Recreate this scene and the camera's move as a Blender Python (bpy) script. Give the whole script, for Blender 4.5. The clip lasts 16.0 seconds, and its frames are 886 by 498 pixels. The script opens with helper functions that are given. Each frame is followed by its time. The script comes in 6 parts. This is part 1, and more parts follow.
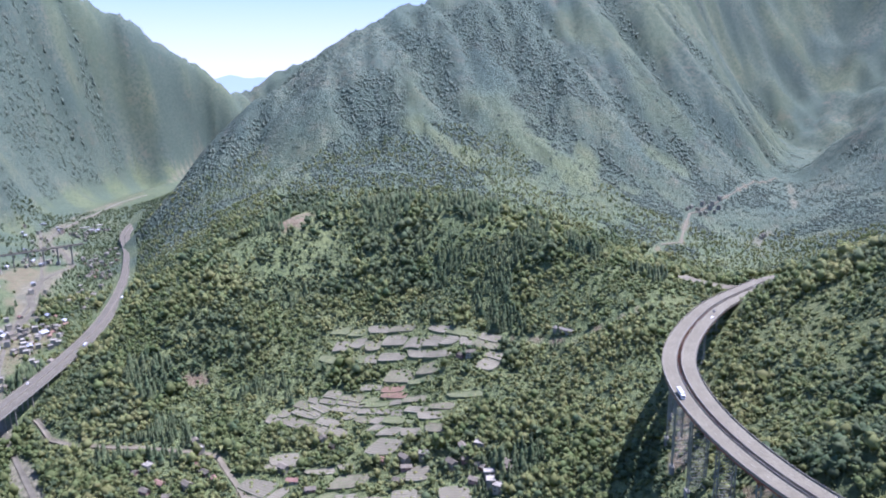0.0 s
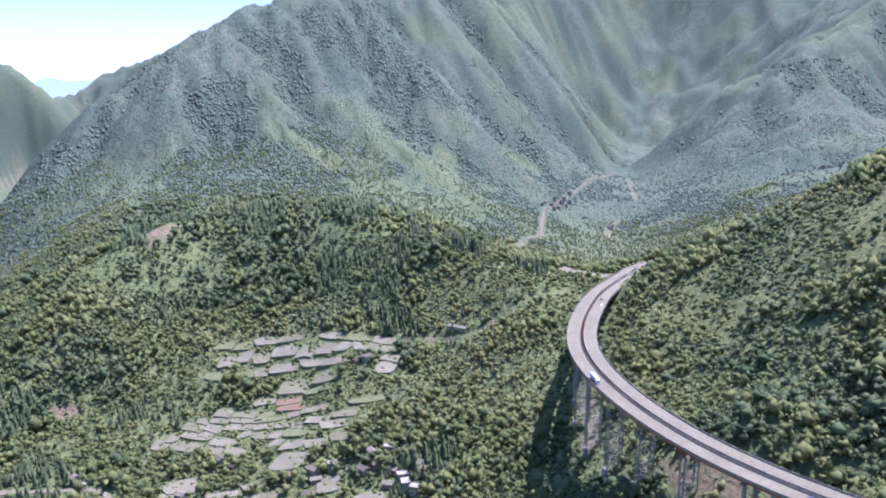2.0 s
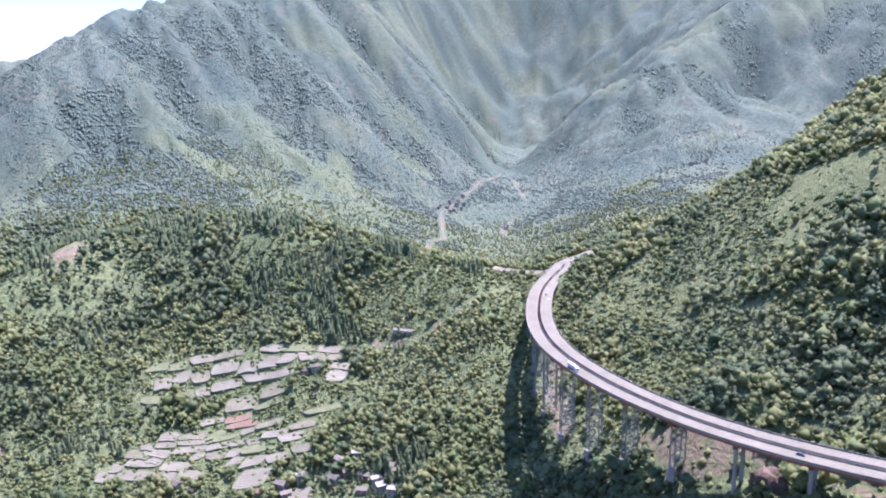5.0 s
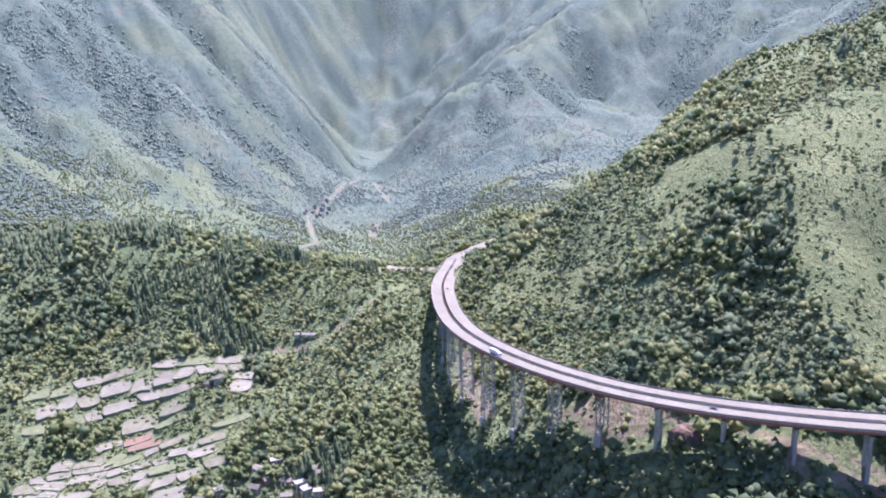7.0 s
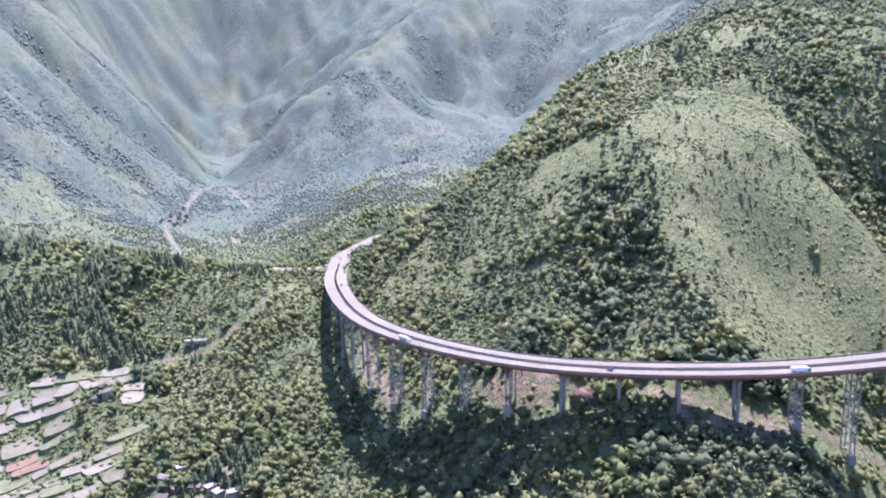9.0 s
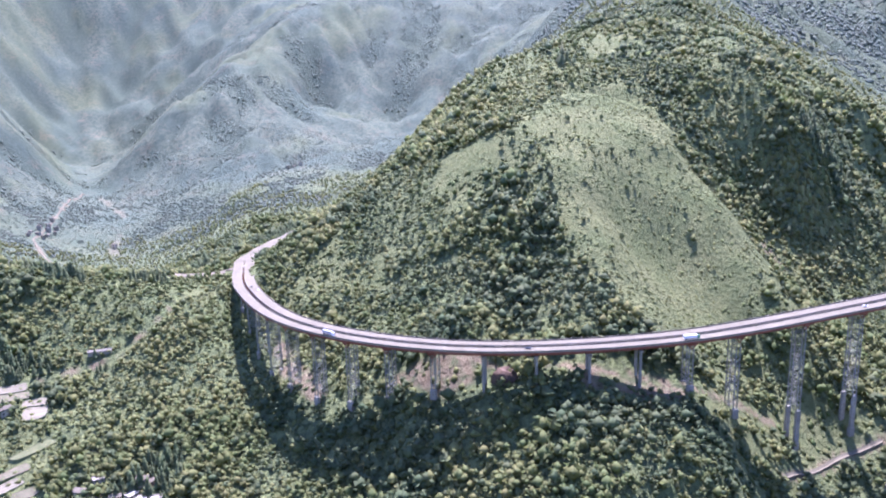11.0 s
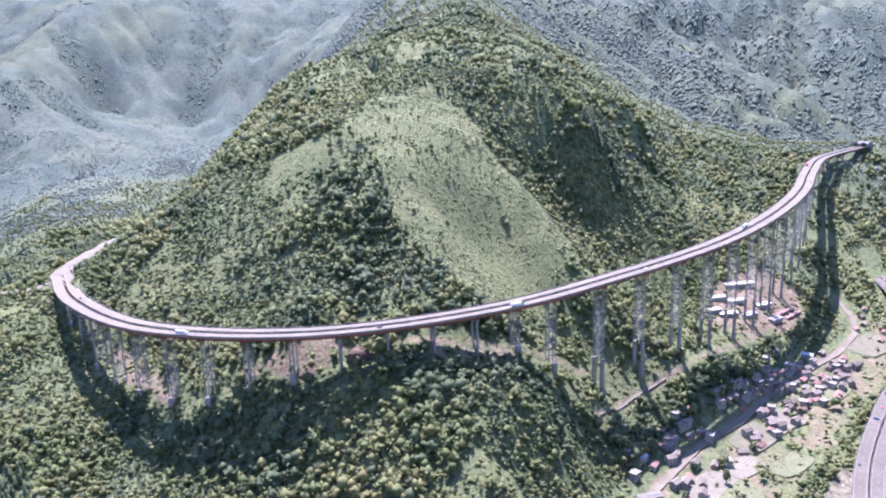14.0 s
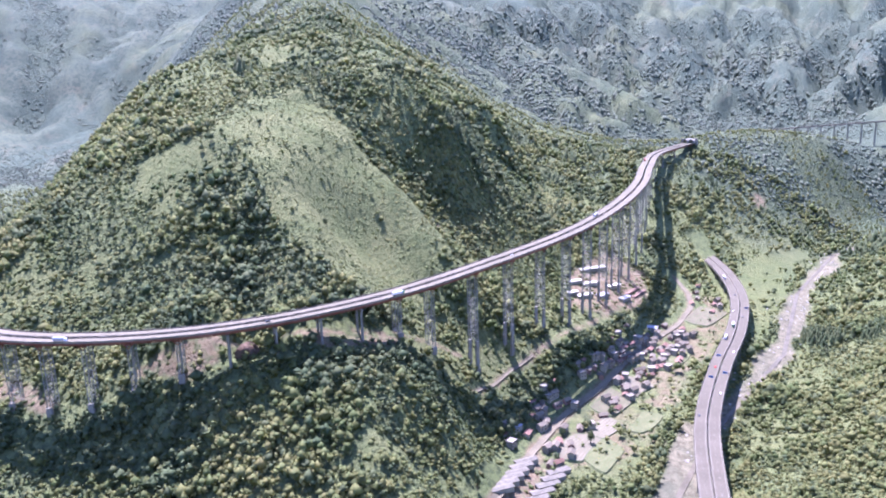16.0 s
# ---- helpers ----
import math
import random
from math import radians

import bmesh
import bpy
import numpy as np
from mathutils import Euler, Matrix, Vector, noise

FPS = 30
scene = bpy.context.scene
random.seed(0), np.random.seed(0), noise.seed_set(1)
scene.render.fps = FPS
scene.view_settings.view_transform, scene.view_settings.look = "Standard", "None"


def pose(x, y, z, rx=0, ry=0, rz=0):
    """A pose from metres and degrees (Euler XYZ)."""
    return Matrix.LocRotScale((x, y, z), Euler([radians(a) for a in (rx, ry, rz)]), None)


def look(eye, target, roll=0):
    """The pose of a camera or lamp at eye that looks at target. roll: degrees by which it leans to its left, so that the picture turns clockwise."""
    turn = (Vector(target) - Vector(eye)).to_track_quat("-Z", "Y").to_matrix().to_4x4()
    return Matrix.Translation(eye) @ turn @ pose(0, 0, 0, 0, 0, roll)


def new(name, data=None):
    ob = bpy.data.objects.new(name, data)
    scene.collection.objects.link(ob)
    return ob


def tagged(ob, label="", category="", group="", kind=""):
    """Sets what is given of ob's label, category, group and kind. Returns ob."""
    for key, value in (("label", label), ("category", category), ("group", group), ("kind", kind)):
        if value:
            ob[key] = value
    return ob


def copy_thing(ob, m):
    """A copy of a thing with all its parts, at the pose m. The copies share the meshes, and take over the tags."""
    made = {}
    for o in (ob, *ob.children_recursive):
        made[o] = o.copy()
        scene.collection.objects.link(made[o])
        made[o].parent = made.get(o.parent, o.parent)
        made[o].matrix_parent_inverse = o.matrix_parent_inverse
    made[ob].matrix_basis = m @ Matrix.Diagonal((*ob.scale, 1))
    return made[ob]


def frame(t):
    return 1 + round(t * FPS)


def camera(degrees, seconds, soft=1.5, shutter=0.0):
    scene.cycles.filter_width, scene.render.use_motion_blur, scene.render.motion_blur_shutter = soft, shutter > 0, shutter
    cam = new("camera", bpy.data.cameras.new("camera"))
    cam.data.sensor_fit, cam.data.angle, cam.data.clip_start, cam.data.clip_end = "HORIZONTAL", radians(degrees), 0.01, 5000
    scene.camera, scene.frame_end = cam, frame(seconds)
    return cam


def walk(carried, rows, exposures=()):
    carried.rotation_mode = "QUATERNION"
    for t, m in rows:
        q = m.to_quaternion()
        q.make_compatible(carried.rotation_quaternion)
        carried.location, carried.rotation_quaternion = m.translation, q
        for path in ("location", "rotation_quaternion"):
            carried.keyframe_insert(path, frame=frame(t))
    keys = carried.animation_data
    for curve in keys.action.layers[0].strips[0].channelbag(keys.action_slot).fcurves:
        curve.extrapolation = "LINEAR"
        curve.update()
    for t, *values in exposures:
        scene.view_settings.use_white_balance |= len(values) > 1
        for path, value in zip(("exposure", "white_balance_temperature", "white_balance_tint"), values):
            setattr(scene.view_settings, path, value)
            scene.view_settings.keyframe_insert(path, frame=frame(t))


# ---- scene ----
cam = camera(62.67, 16.0, soft=2.0)
# seconds, place, tilt, heading and lean of the drone
FLIGHT = [
    (0, 0.26, 1.55, 330.84, -12.981, 0.425, -0.487),
    (0.5, -9.99, 2.79, 331.13, -12.950, -2.750, -0.552),
    (1, -21.43, 3.51, 331.28, -12.915, -6.295, -0.569),
    (1.5, -33.63, 4.81, 331.56, -12.931, -9.253, -0.610),
    (2, -45.75, 6.29, 331.65, -12.944, -11.950, -0.694),
    (2.5, -58.80, 8.22, 331.31, -12.941, -15.347, -0.740),
    (3, -72.16, 10.95, 331.71, -12.961, -16.713, -0.779),
    (3.2, -77.60, 11.92, 331.86, -12.964, -17.077, -0.806),
    (5.3, -133.52, 15.33, 336.19, -12.685, -24.558, -1.254),
    (5.5, -139.37, 16.84, 336.07, -12.697, -26.059, -1.288),
    (6, -153.81, 20.24, 335.62, -12.672, -29.087, -1.397),
    (6.5, -167.48, 23.17, 335.63, -12.687, -32.242, -1.505),
    (7, -180.76, 25.64, 335.29, -12.688, -34.882, -1.588),
    (7.5, -194.12, 27.12, 335.19, -12.701, -37.894, -1.683),
    (8, -207.23, 28.79, 334.96, -12.736, -40.920, -1.692),
    (8.5, -220.22, 30.31, 334.60, -12.754, -44.044, -1.731),
    (9, -232.67, 32.07, 333.78, -12.746, -47.031, -1.716),
    (9.2, -237.48, 32.93, 333.43, -12.736, -48.071, -1.685),
    (11.3, -284.44, 42.68, 331.74, -12.619, -58.835, -1.752),
    (11.5, -289.13, 43.78, 331.77, -12.651, -60.089, -1.809),
    (12, -300.72, 46.29, 331.83, -12.683, -63.078, -1.788),
    (12.5, -311.43, 47.66, 331.82, -12.668, -65.414, -1.843),
    (13, -321.55, 49.75, 332.07, -12.671, -66.705, -1.902),
    (13.5, -332.40, 50.30, 332.58, -12.731, -69.504, -1.945),
    (14, -343.31, 51.92, 333.13, -12.810, -73.188, -1.884),
    (14.5, -353.91, 54.18, 332.62, -12.799, -76.297, -1.911),
    (15, -364.03, 55.65, 332.41, -12.802, -78.720, -1.962),
    (15.5, -374.33, 58.17, 331.77, -12.819, -81.679, -1.948),
    (16, -385.12, 60.68, 331.94, -12.846, -84.357, -1.848),
]
walk(cam, [(t, pose(x, y, z, 90 + tilt, 0, turn) @ pose(0, 0, 0, 0, 0, lean)) for t, x, y, z, tilt, turn, lean in FLIGHT],
     [(0, 1.68, 5350, 35), (3, 2.05, 5400, 40), (7, 2.3, 5450, 46), (16, 2.4, 5450, 48)])

# ---- daylight ----
SUN_WAY = Vector((0.43, 0.24, 1.0)).normalized()
world = bpy.data.worlds.new("sky")
scene.world = world
world.use_nodes = True
sky_nodes = world.node_tree
sky_tex = sky_nodes.nodes.new("ShaderNodeTexSky")
sky_tex.sky_type = "NISHITA"
sky_tex.sun_disc = False
sky_tex.sun_elevation = math.asin(SUN_WAY.z)
sky_tex.sun_rotation = math.atan2(SUN_WAY.x, SUN_WAY.y)
sky_tex.altitude = 2200
sky_tex.air_density, sky_tex.dust_density, sky_tex.ozone_density = 1.0, 0.15, 1.5
sky_nodes.links.new(sky_tex.outputs[0], sky_nodes.nodes["Background"].inputs[0])
sky_nodes.nodes["Background"].inputs[1].default_value = 0.13
sun = new("sun", bpy.data.lights.new("sun", "SUN"))
sun.data.energy, sun.data.angle, sun.data.color = 4.5, radians(0.5), (1.0, 0.96, 0.9)
sun.matrix_world = look(SUN_WAY * 1000, (0, 0, 0))

# ---- materials ----
def node_material(name):
    mat = bpy.data.materials.new(name)
    mat.use_nodes = True
    nt = mat.node_tree
    return mat, nt, nt.nodes["Principled BSDF"]


def add_node(nt, kind, **values):
    node = nt.nodes.new(kind)
    for key, value in values.items():
        node.inputs[key].default_value = value
    return node


def mix_colours(nt, factor, a, b):
    """A colour between a and b; each may be a socket or a colour, factor a socket."""
    node = nt.nodes.new("ShaderNodeMix")
    node.data_type = "RGBA"
    for slot, value in ((6, a), (7, b)):
        if isinstance(value, tuple):
            node.inputs[slot].default_value = (*value, 1)
        else:
            nt.links.new(value, node.inputs[slot])
    if isinstance(factor, float):
        node.inputs[0].default_value = factor
    else:
        nt.links.new(factor, node.inputs[0])
    return node.outputs[2]


def noise_field(nt, scale, detail=4.0, low=0.35, high=0.65, rough=0.6):
    """Noise in the world's metres, stretched to 0..1 between low and high."""
    where = nt.nodes.new("ShaderNodeNewGeometry")
    tex = add_node(nt, "ShaderNodeTexNoise", Scale=scale, Detail=detail, Roughness=rough)
    nt.links.new(where.outputs["Position"], tex.inputs["Vector"])
    span = add_node(nt, "ShaderNodeMapRange")
    span.inputs[1].default_value, span.inputs[2].default_value = low, high
    nt.links.new(tex.outputs[0], span.inputs[0])
    return span.outputs[0]


def two_tone(name, a, b, scale, fine=None, rough=0.9, metal=0.0, bump=0.0, detail=4.0, per_object=0.0, per_island=0.0):
    """A surface of two colours in patches, with finer grain and relief."""
    mat, nt, bsdf = node_material(name)
    colour = mix_colours(nt, noise_field(nt, scale, detail), a, b)
    if fine:
        dark = tuple(0.6 * (p + q) / 2 for p, q in zip(a, b))
        grain = noise_field(nt, fine, 3.0, 0.45, 0.75)
        colour = mix_colours(nt, grain, colour, dark)
    if per_object or per_island:
        info = nt.nodes.new("ShaderNodeObjectInfo" if per_object else "ShaderNodeNewGeometry")
        spread = per_object or per_island
        span = add_node(nt, "ShaderNodeMapRange")
        span.inputs[3].default_value, span.inputs[4].default_value = 1 - spread, 1 + spread
        nt.links.new(info.outputs["Random" if per_object else "Random Per Island"], span.inputs[0])
        hsv = nt.nodes.new("ShaderNodeHueSaturation")
        nt.links.new(span.outputs[0], hsv.inputs["Value"])
        nt.links.new(colour, hsv.inputs["Color"])
        colour = hsv.outputs[0]
    nt.links.new(colour, bsdf.inputs["Base Color"])
    bsdf.inputs["Roughness"].default_value, bsdf.inputs["Metallic"].default_value = rough, metal
    bsdf.inputs["Specular IOR Level"].default_value = 0.5 if rough < 0.5 else 0.15
    if bump:
        relief = nt.nodes.new("ShaderNodeBump")
        relief.inputs["Strength"].default_value, relief.inputs["Distance"].default_value = 0.6, bump
        nt.links.new(noise_field(nt, fine or scale, 5.0, 0.2, 0.8), relief.inputs["Height"])
        nt.links.new(relief.outputs[0], bsdf.inputs["Normal"])
    return mat


def foliage(name, a, b, spread=0.35, hue=0.02, seep=0.5):
    """Leaves: each crown or clump a little lighter, darker or yellower than the next, with some light through it."""
    mat, nt, bsdf = node_material(name)
    colour = mix_colours(nt, noise_field(nt, 0.012, 3.0, 0.38, 0.62), a, b)
    own = nt.nodes.new("ShaderNodeNewGeometry")
    bright = add_node(nt, "ShaderNodeMapRange")
    bright.inputs[3].default_value, bright.inputs[4].default_value = 1 - spread, 1 + spread
    nt.links.new(own.outputs["Random Per Island"], bright.inputs[0])
    tint = add_node(nt, "ShaderNodeMapRange")
    tint.inputs[3].default_value, tint.inputs[4].default_value = 0.5 - hue, 0.5 + hue
    swirl = nt.nodes.new("ShaderNodeMath")
    swirl.operation = "FRACT"
    times = nt.nodes.new("ShaderNodeMath")
    times.operation = "MULTIPLY"
    times.inputs[1].default_value = 17.3
    nt.links.new(own.outputs["Random Per Island"], times.inputs[0])
    nt.links.new(times.outputs[0], swirl.inputs[0])
    nt.links.new(swirl.outputs[0], tint.inputs[0])
    hsv = nt.nodes.new("ShaderNodeHueSaturation")
    nt.links.new(bright.outputs[0], hsv.inputs["Value"])
    nt.links.new(tint.outputs[0], hsv.inputs["Hue"])
    nt.links.new(colour, hsv.inputs["Color"])
    nt.links.new(hsv.outputs[0], bsdf.inputs["Base Color"])
    bsdf.inputs["Roughness"].default_value = 0.8
    bsdf.inputs["Specular IOR Level"].default_value = 0.2
    through_leaf = nt.nodes.new("ShaderNodeBsdfTranslucent")
    nt.links.new(hsv.outputs[0], through_leaf.inputs["Color"])
    blend = nt.nodes.new("ShaderNodeMixShader")
    blend.inputs[0].default_value = seep
    nt.links.new(bsdf.outputs[0], blend.inputs[1])
    nt.links.new(through_leaf.outputs[0], blend.inputs[2])
    nt.links.new(blend.outputs[0], nt.nodes["Material Output"].inputs["Surface"])
    return mat


def ground_material():
    """Scrub and woodland floor, dry grass, bare soil and river gravel, laid out by the ground's own cover maps; haze is
    painted into the far slopes.
    """
    mat, nt, bsdf = node_material("hillside_ground")

    def cover(name):
        node = nt.nodes.new("ShaderNodeAttribute")
        node.attribute_name = name
        return node.outputs["Fac"]

    shrub = noise_field(nt, 0.13, 5.0, 0.45, 0.6, 0.7)
    patch = noise_field(nt, 0.008, 5.0, 0.4, 0.6)
    scrub = mix_colours(nt, patch, (0.096, 0.122, 0.05), (0.128, 0.148, 0.062))
    scrub = mix_colours(nt, shrub, scrub, (0.058, 0.075, 0.036))
    # Bluer grey-green of the far slopes: distance haze painted into the base colour
    upland_haze = mix_colours(nt, noise_field(nt, 0.004, 6.0, 0.4, 0.6, 0.65), (0.066, 0.092, 0.069), (0.096, 0.115, 0.077))
    upland_haze = mix_colours(nt, noise_field(nt, 0.013, 6.0, 0.52, 0.72, 0.7), upland_haze, (0.118, 0.112, 0.076))
    upland_haze = mix_colours(nt, noise_field(nt, 0.075, 5.0, 0.47, 0.57, 0.75), upland_haze, (0.056, 0.08, 0.058))
    base = mix_colours(nt, cover("upland_haze"), scrub, upland_haze)
    grass = mix_colours(nt, noise_field(nt, 0.018, 6.0, 0.38, 0.62, 0.7), (0.096, 0.117, 0.046), (0.138, 0.148, 0.063))
    grass = mix_colours(nt, noise_field(nt, 0.2, 6.0, 0.46, 0.66, 0.75), grass, (0.08, 0.098, 0.042))
    base = mix_colours(nt, cover("grass"), base, grass)
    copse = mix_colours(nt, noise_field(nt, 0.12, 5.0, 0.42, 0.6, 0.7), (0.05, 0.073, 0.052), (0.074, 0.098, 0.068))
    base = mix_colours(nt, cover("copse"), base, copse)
    soil = mix_colours(nt, noise_field(nt, 0.06, 5.0, 0.35, 0.65), (0.13, 0.1, 0.062), (0.19, 0.155, 0.1))
    soil = mix_colours(nt, noise_field(nt, 0.12, 4.0, 0.5, 0.66), soil, (0.09, 0.105, 0.05))
    base = mix_colours(nt, cover("soil"), base, soil)
    gravel = mix_colours(nt, noise_field(nt, 0.12, 6.0, 0.42, 0.58, 0.8), (0.094, 0.09, 0.058), (0.18, 0.17, 0.112))
    gravel = mix_colours(nt, noise_field(nt, 0.02, 4.0, 0.5, 0.68), gravel, (0.1, 0.105, 0.07))
    base = mix_colours(nt, cover("gravel"), base, gravel)
    nt.links.new(base, bsdf.inputs["Base Color"])
    bsdf.inputs["Roughness"].default_value = 0.95
    bsdf.inputs["Specular IOR Level"].default_value = 0.05
    relief = nt.nodes.new("ShaderNodeBump")
    relief.inputs["Strength"].default_value, relief.inputs["Distance"].default_value = 0.8, 4.0
    nt.links.new(noise_field(nt, 0.16, 6.0, 0.2, 0.8, 0.7), relief.inputs["Height"])
    nt.links.new(relief.outputs[0], bsdf.inputs["Normal"])
    return mat


GROUND = ground_material()

# ---- the lie of the land ----
# Crests, ribs, benches, foot lines and stream beds, each a short line of (x, y, height).
LAND = {}
LAND["hill_crest"] = [(262, 580, 126), (305, 470, 168), (341, 414, 216), (414, 398, 274), (507, 397, 308), (567, 381, 320), (680, 400, 352), (775, 450, 388), (1072, 437, 455), (1400, 560, 560), (1800, 800, 680)]
LAND["hill_west_face"] = [(200, 300, 108), (258, 320, 144), (300, 310, 170), (327, 327, 200), (379, 330, 248), (440, 350, 275)]
LAND["hill_south_rib"] = [(266, 266, 164), (375, 289, 222), (440, 290, 250), (521, 293, 284)]
LAND["hill_south_foot"] = [(373, 131, 84), (410, 225, 160), (440, 290, 250)]
LAND["hill_scree"] = [(396, 111, 108), (468, 205, 214), (521, 293, 284)]
LAND["hill_gully"] = [(461, 77, 84), (553, 169, 158), (600, 200, 208)]
LAND["hill_east_rib"] = [(606, 146, 214), (624, 157, 270), (681, 225, 348), (751, 276, 364), (775, 450, 388)]
LAND["hill_east_side"] = [(737, 18, 130), (793, 74, 198), (832, 95, 290), (860, 200, 350)]
LAND["hill_north_shoulder"] = [(262, 655, 124), (311, 647, 158), (400, 600, 205), (497, 618, 236), (576, 605, 288), (653, 580, 340), (729, 555, 378)]
LAND["hill_inner_slope"] = [(217, 323, 148), (265, 400, 145), (265, 492, 134), (260, 560, 128)]
LAND["hill_north_foot"] = [(330, 840, 90), (450, 950, 70), (731, 1040, 82), (900, 950, 118)]
LAND["approach"] = [(335, 735, 125.5), (427, 776, 124), (522, 812, 123), (591, 804, 124)]
LAND["approach_bench"] = [(318, 700, 123), (345, 716, 124), (372, 735, 125), (412, 752, 126), (455, 770, 127)]
LAND["hill_north_side"] = [(700, 640, 318), (812, 686, 318), (900, 800, 220), (950, 900, 135)]
LAND["viaduct_foot"] = [(300, 715, 122), (255, 690, 118), (209, 590, 86), (184, 520, 76), (165, 464, 76), (160, 423, 82), (162, 380, 92), (163, 350, 98), (175, 309, 112), (192, 268, 114), (210, 231, 115), (250, 166, 100), (293, 135, 72), (324, 99, 34)]
LAND["works_bench"] = [(324, 99, 34), (362, 64, 30), (390, 24, 33), (422, -8, 36), (500, -33, 34), (560, -60, 34), (640, -95, 40), (720, -120, 50), (800, -150, 60), (900, -175, 80), (1000, -200, 110), (1100, -230, 150), (1218, -314, 185)]
LAND["camp_terrace"] = [(430, 60, 62), (500, 40, 62), (563, 33, 72), (640, 0, 75)]
LAND["basin"] = [(125, 463, 46), (109, 362, 40), (124, 286, 57)]
LAND["basin_floor"] = [(60, 480, 22), (35, 380, 10), (40, 300, 8), (0, 220, -15)]
LAND["low_spur"] = [(213, 225, 108), (180, 200, 95), (152, 186, 80), (103, 150, 45), (60, 100, 2), (20, 60, -24)]
LAND["low_spur_side"] = [(103, 224, 50), (60, 200, 15)]
LAND["low_spur_back"] = [(202, 141, 80), (148, 147, 45)]
LAND["spur_gully"] = [(262, 130, 62), (235, 95, 12), (215, 70, -6)]
LAND["terraces_up"] = [(30, 540, 2), (-8, 659, 24), (8, 718, 46), (62, 777, 68), (112, 833, 112)]
LAND["terraces_left"] = [(-60, 640, 5), (-42, 727, 22), (-51, 833, 66), (-35, 869, 84), (1, 1004, 166)]
LAND["terraces_right"] = [(68, 566, 28), (108, 671, 56), (125, 705, 76), (166, 680, 96)]
LAND["east_wood"] = [(95, 522, 38), (140, 560, 58), (166, 627, 88), (198, 690, 112)]
LAND["left_wood_foot"] = [(-100, 600, -12), (-174, 690, -14), (-230, 650, -18), (-320, 640, -26)]
LAND["left_wood_up"] = [(-290, 772, 0), (-240, 811, 32), (-176, 856, 48), (-148, 968, 98), (-152, 1051, 140)]
LAND["left_wood_edge"] = [(-357, 751, 0), (-302, 837, 54), (-303, 980, 112)]
LAND["motorway_bank"] = [(-440, 760, -20), (-470, 900, -16), (-510, 1100, -20), (-600, 1400, -25), (-700, 1640, -25)]
LAND["hump_crest"] = [(-420, 960, 40), (-330, 985, 98), (-220, 1060, 144), (-100, 1050, 155), (1, 1004, 166), (60, 930, 148), (127, 825, 126), (198, 749, 126), (255, 737, 120)]
LAND["saddle"] = [(-420, 1250, 60), (-200, 1250, 92), (98, 1171, 95), (260, 1050, 62), (380, 960, 52)]
LAND["mountain_limb"] = [(-731, 1701, 0), (-628, 1742, 110), (-506, 1885, 250), (-368, 2120, 398), (-132, 2349, 556), (192, 2500, 640), (700, 2900, 830), (1300, 3900, 1150)]
LAND["mountain_rib"] = [(-132, 2349, 540), (192, 2264, 505), (120, 1950, 290), (59, 1600, 137), (20, 1380, 108)]
LAND["mountain_rib_east"] = [(192, 2264, 505), (459, 2138, 368), (275, 1753, 160), (360, 1500, 60), (455, 1407, 14)]
LAND["mountain_west_foot"] = [(-335, 1382, 110), (-401, 1720, 132), (-300, 1850, 258)]
LAND["mountain_east_side"] = [(541, 1723, 48), (700, 2050, 150), (900, 2400, 320), (1050, 2750, 330), (1180, 3100, 330)]
LAND["side_valley"] = [(440, 1120, 8), (560, 1250, -10), (680, 1560, -18), (830, 1720, 25), (1000, 2150, 48), (1365, 2862, 70), (1550, 3200, 260), (1800, 3600, 600)]
LAND["far_crest"] = [(1110, 2240, 90), (1156, 2138, 180), (1285, 2051, 292), (1502, 1978, 398), (1787, 2146, 486), (2100, 2250, 650), (2700, 2500, 880)]
LAND["far_rib"] = [(1502, 1978, 398), (1237, 1886, 198), (1000, 1760, 70)]
LAND["far_shoulder"] = [(2212, 1866, 508), (1758, 1917, 300), (1840, 1637, 238), (1500, 1550, 188), (1188, 1473, 144), (940, 1300, 104), (698, 1111, 80)]
LAND["hidden_stream"] = [(920, 940, 112), (1200, 1050, 155), (1600, 1250, 205), (2000, 1350, 300)]
LAND["back_range"] = [(2200, 1000, 560), (2026, 1213, 470), (2700, 900, 700)]
LAND["east_stream"] = [(760, -20, 120), (950, 20, 165), (1250, -20, 215), (1700, 20, 260)]
LAND["east_range"] = [(1300, 260, 380), (1700, 400, 500), (2200, 500, 640)]
LAND["east_range_far"] = [(1900, -300, 230), (2300, -250, 350), (2694, -235, 500), (3400, -235, 780)]
LAND["south_east_range"] = [(2150, -850, 190), (2500, -1100, 380), (3000, -1500, 650)]
LAND["side_dale"] = [(1500, -300, 150), (1750, -500, 118), (1800, -750, 110), (1600, -1000, 100)]
LAND["knoll"] = [(1225, -330, 196), (1247, -416, 205), (1287, -608, 180), (1325, -767, 150), (1350, -950, 130)]
LAND["knoll_foot"] = [(800, -215, 34), (830, -330, 12), (960, -470, 14), (1080, -590, 18), (1200, -730, 24)]
LAND["river"] = [(1450, -1000, 40), (1200, -790, 20), (1059, -656, 10), (955, -521, 7), (725, -377, 0), (503, -268, -8), (300, -130, -18), (190, -85, -22), (60, -30, -30), (-100, 150, -34), (-280, 420, -38), (-379, 597, -42), (-560, 820, -52), (-700, 1086, -60), (-820, 1420, -65), (-1150, 2000, -72), (-1230, 3000, -88), (-1150, 3500, -60)]
LAND["village_floor"] = [(130, 80, -14), (165, 76, -12), (239, 46, -10), (317, 9, -7), (367, -31, -4), (500, -109, 0), (580, -165, 4), (678, -203, 9), (760, -240, 14)]
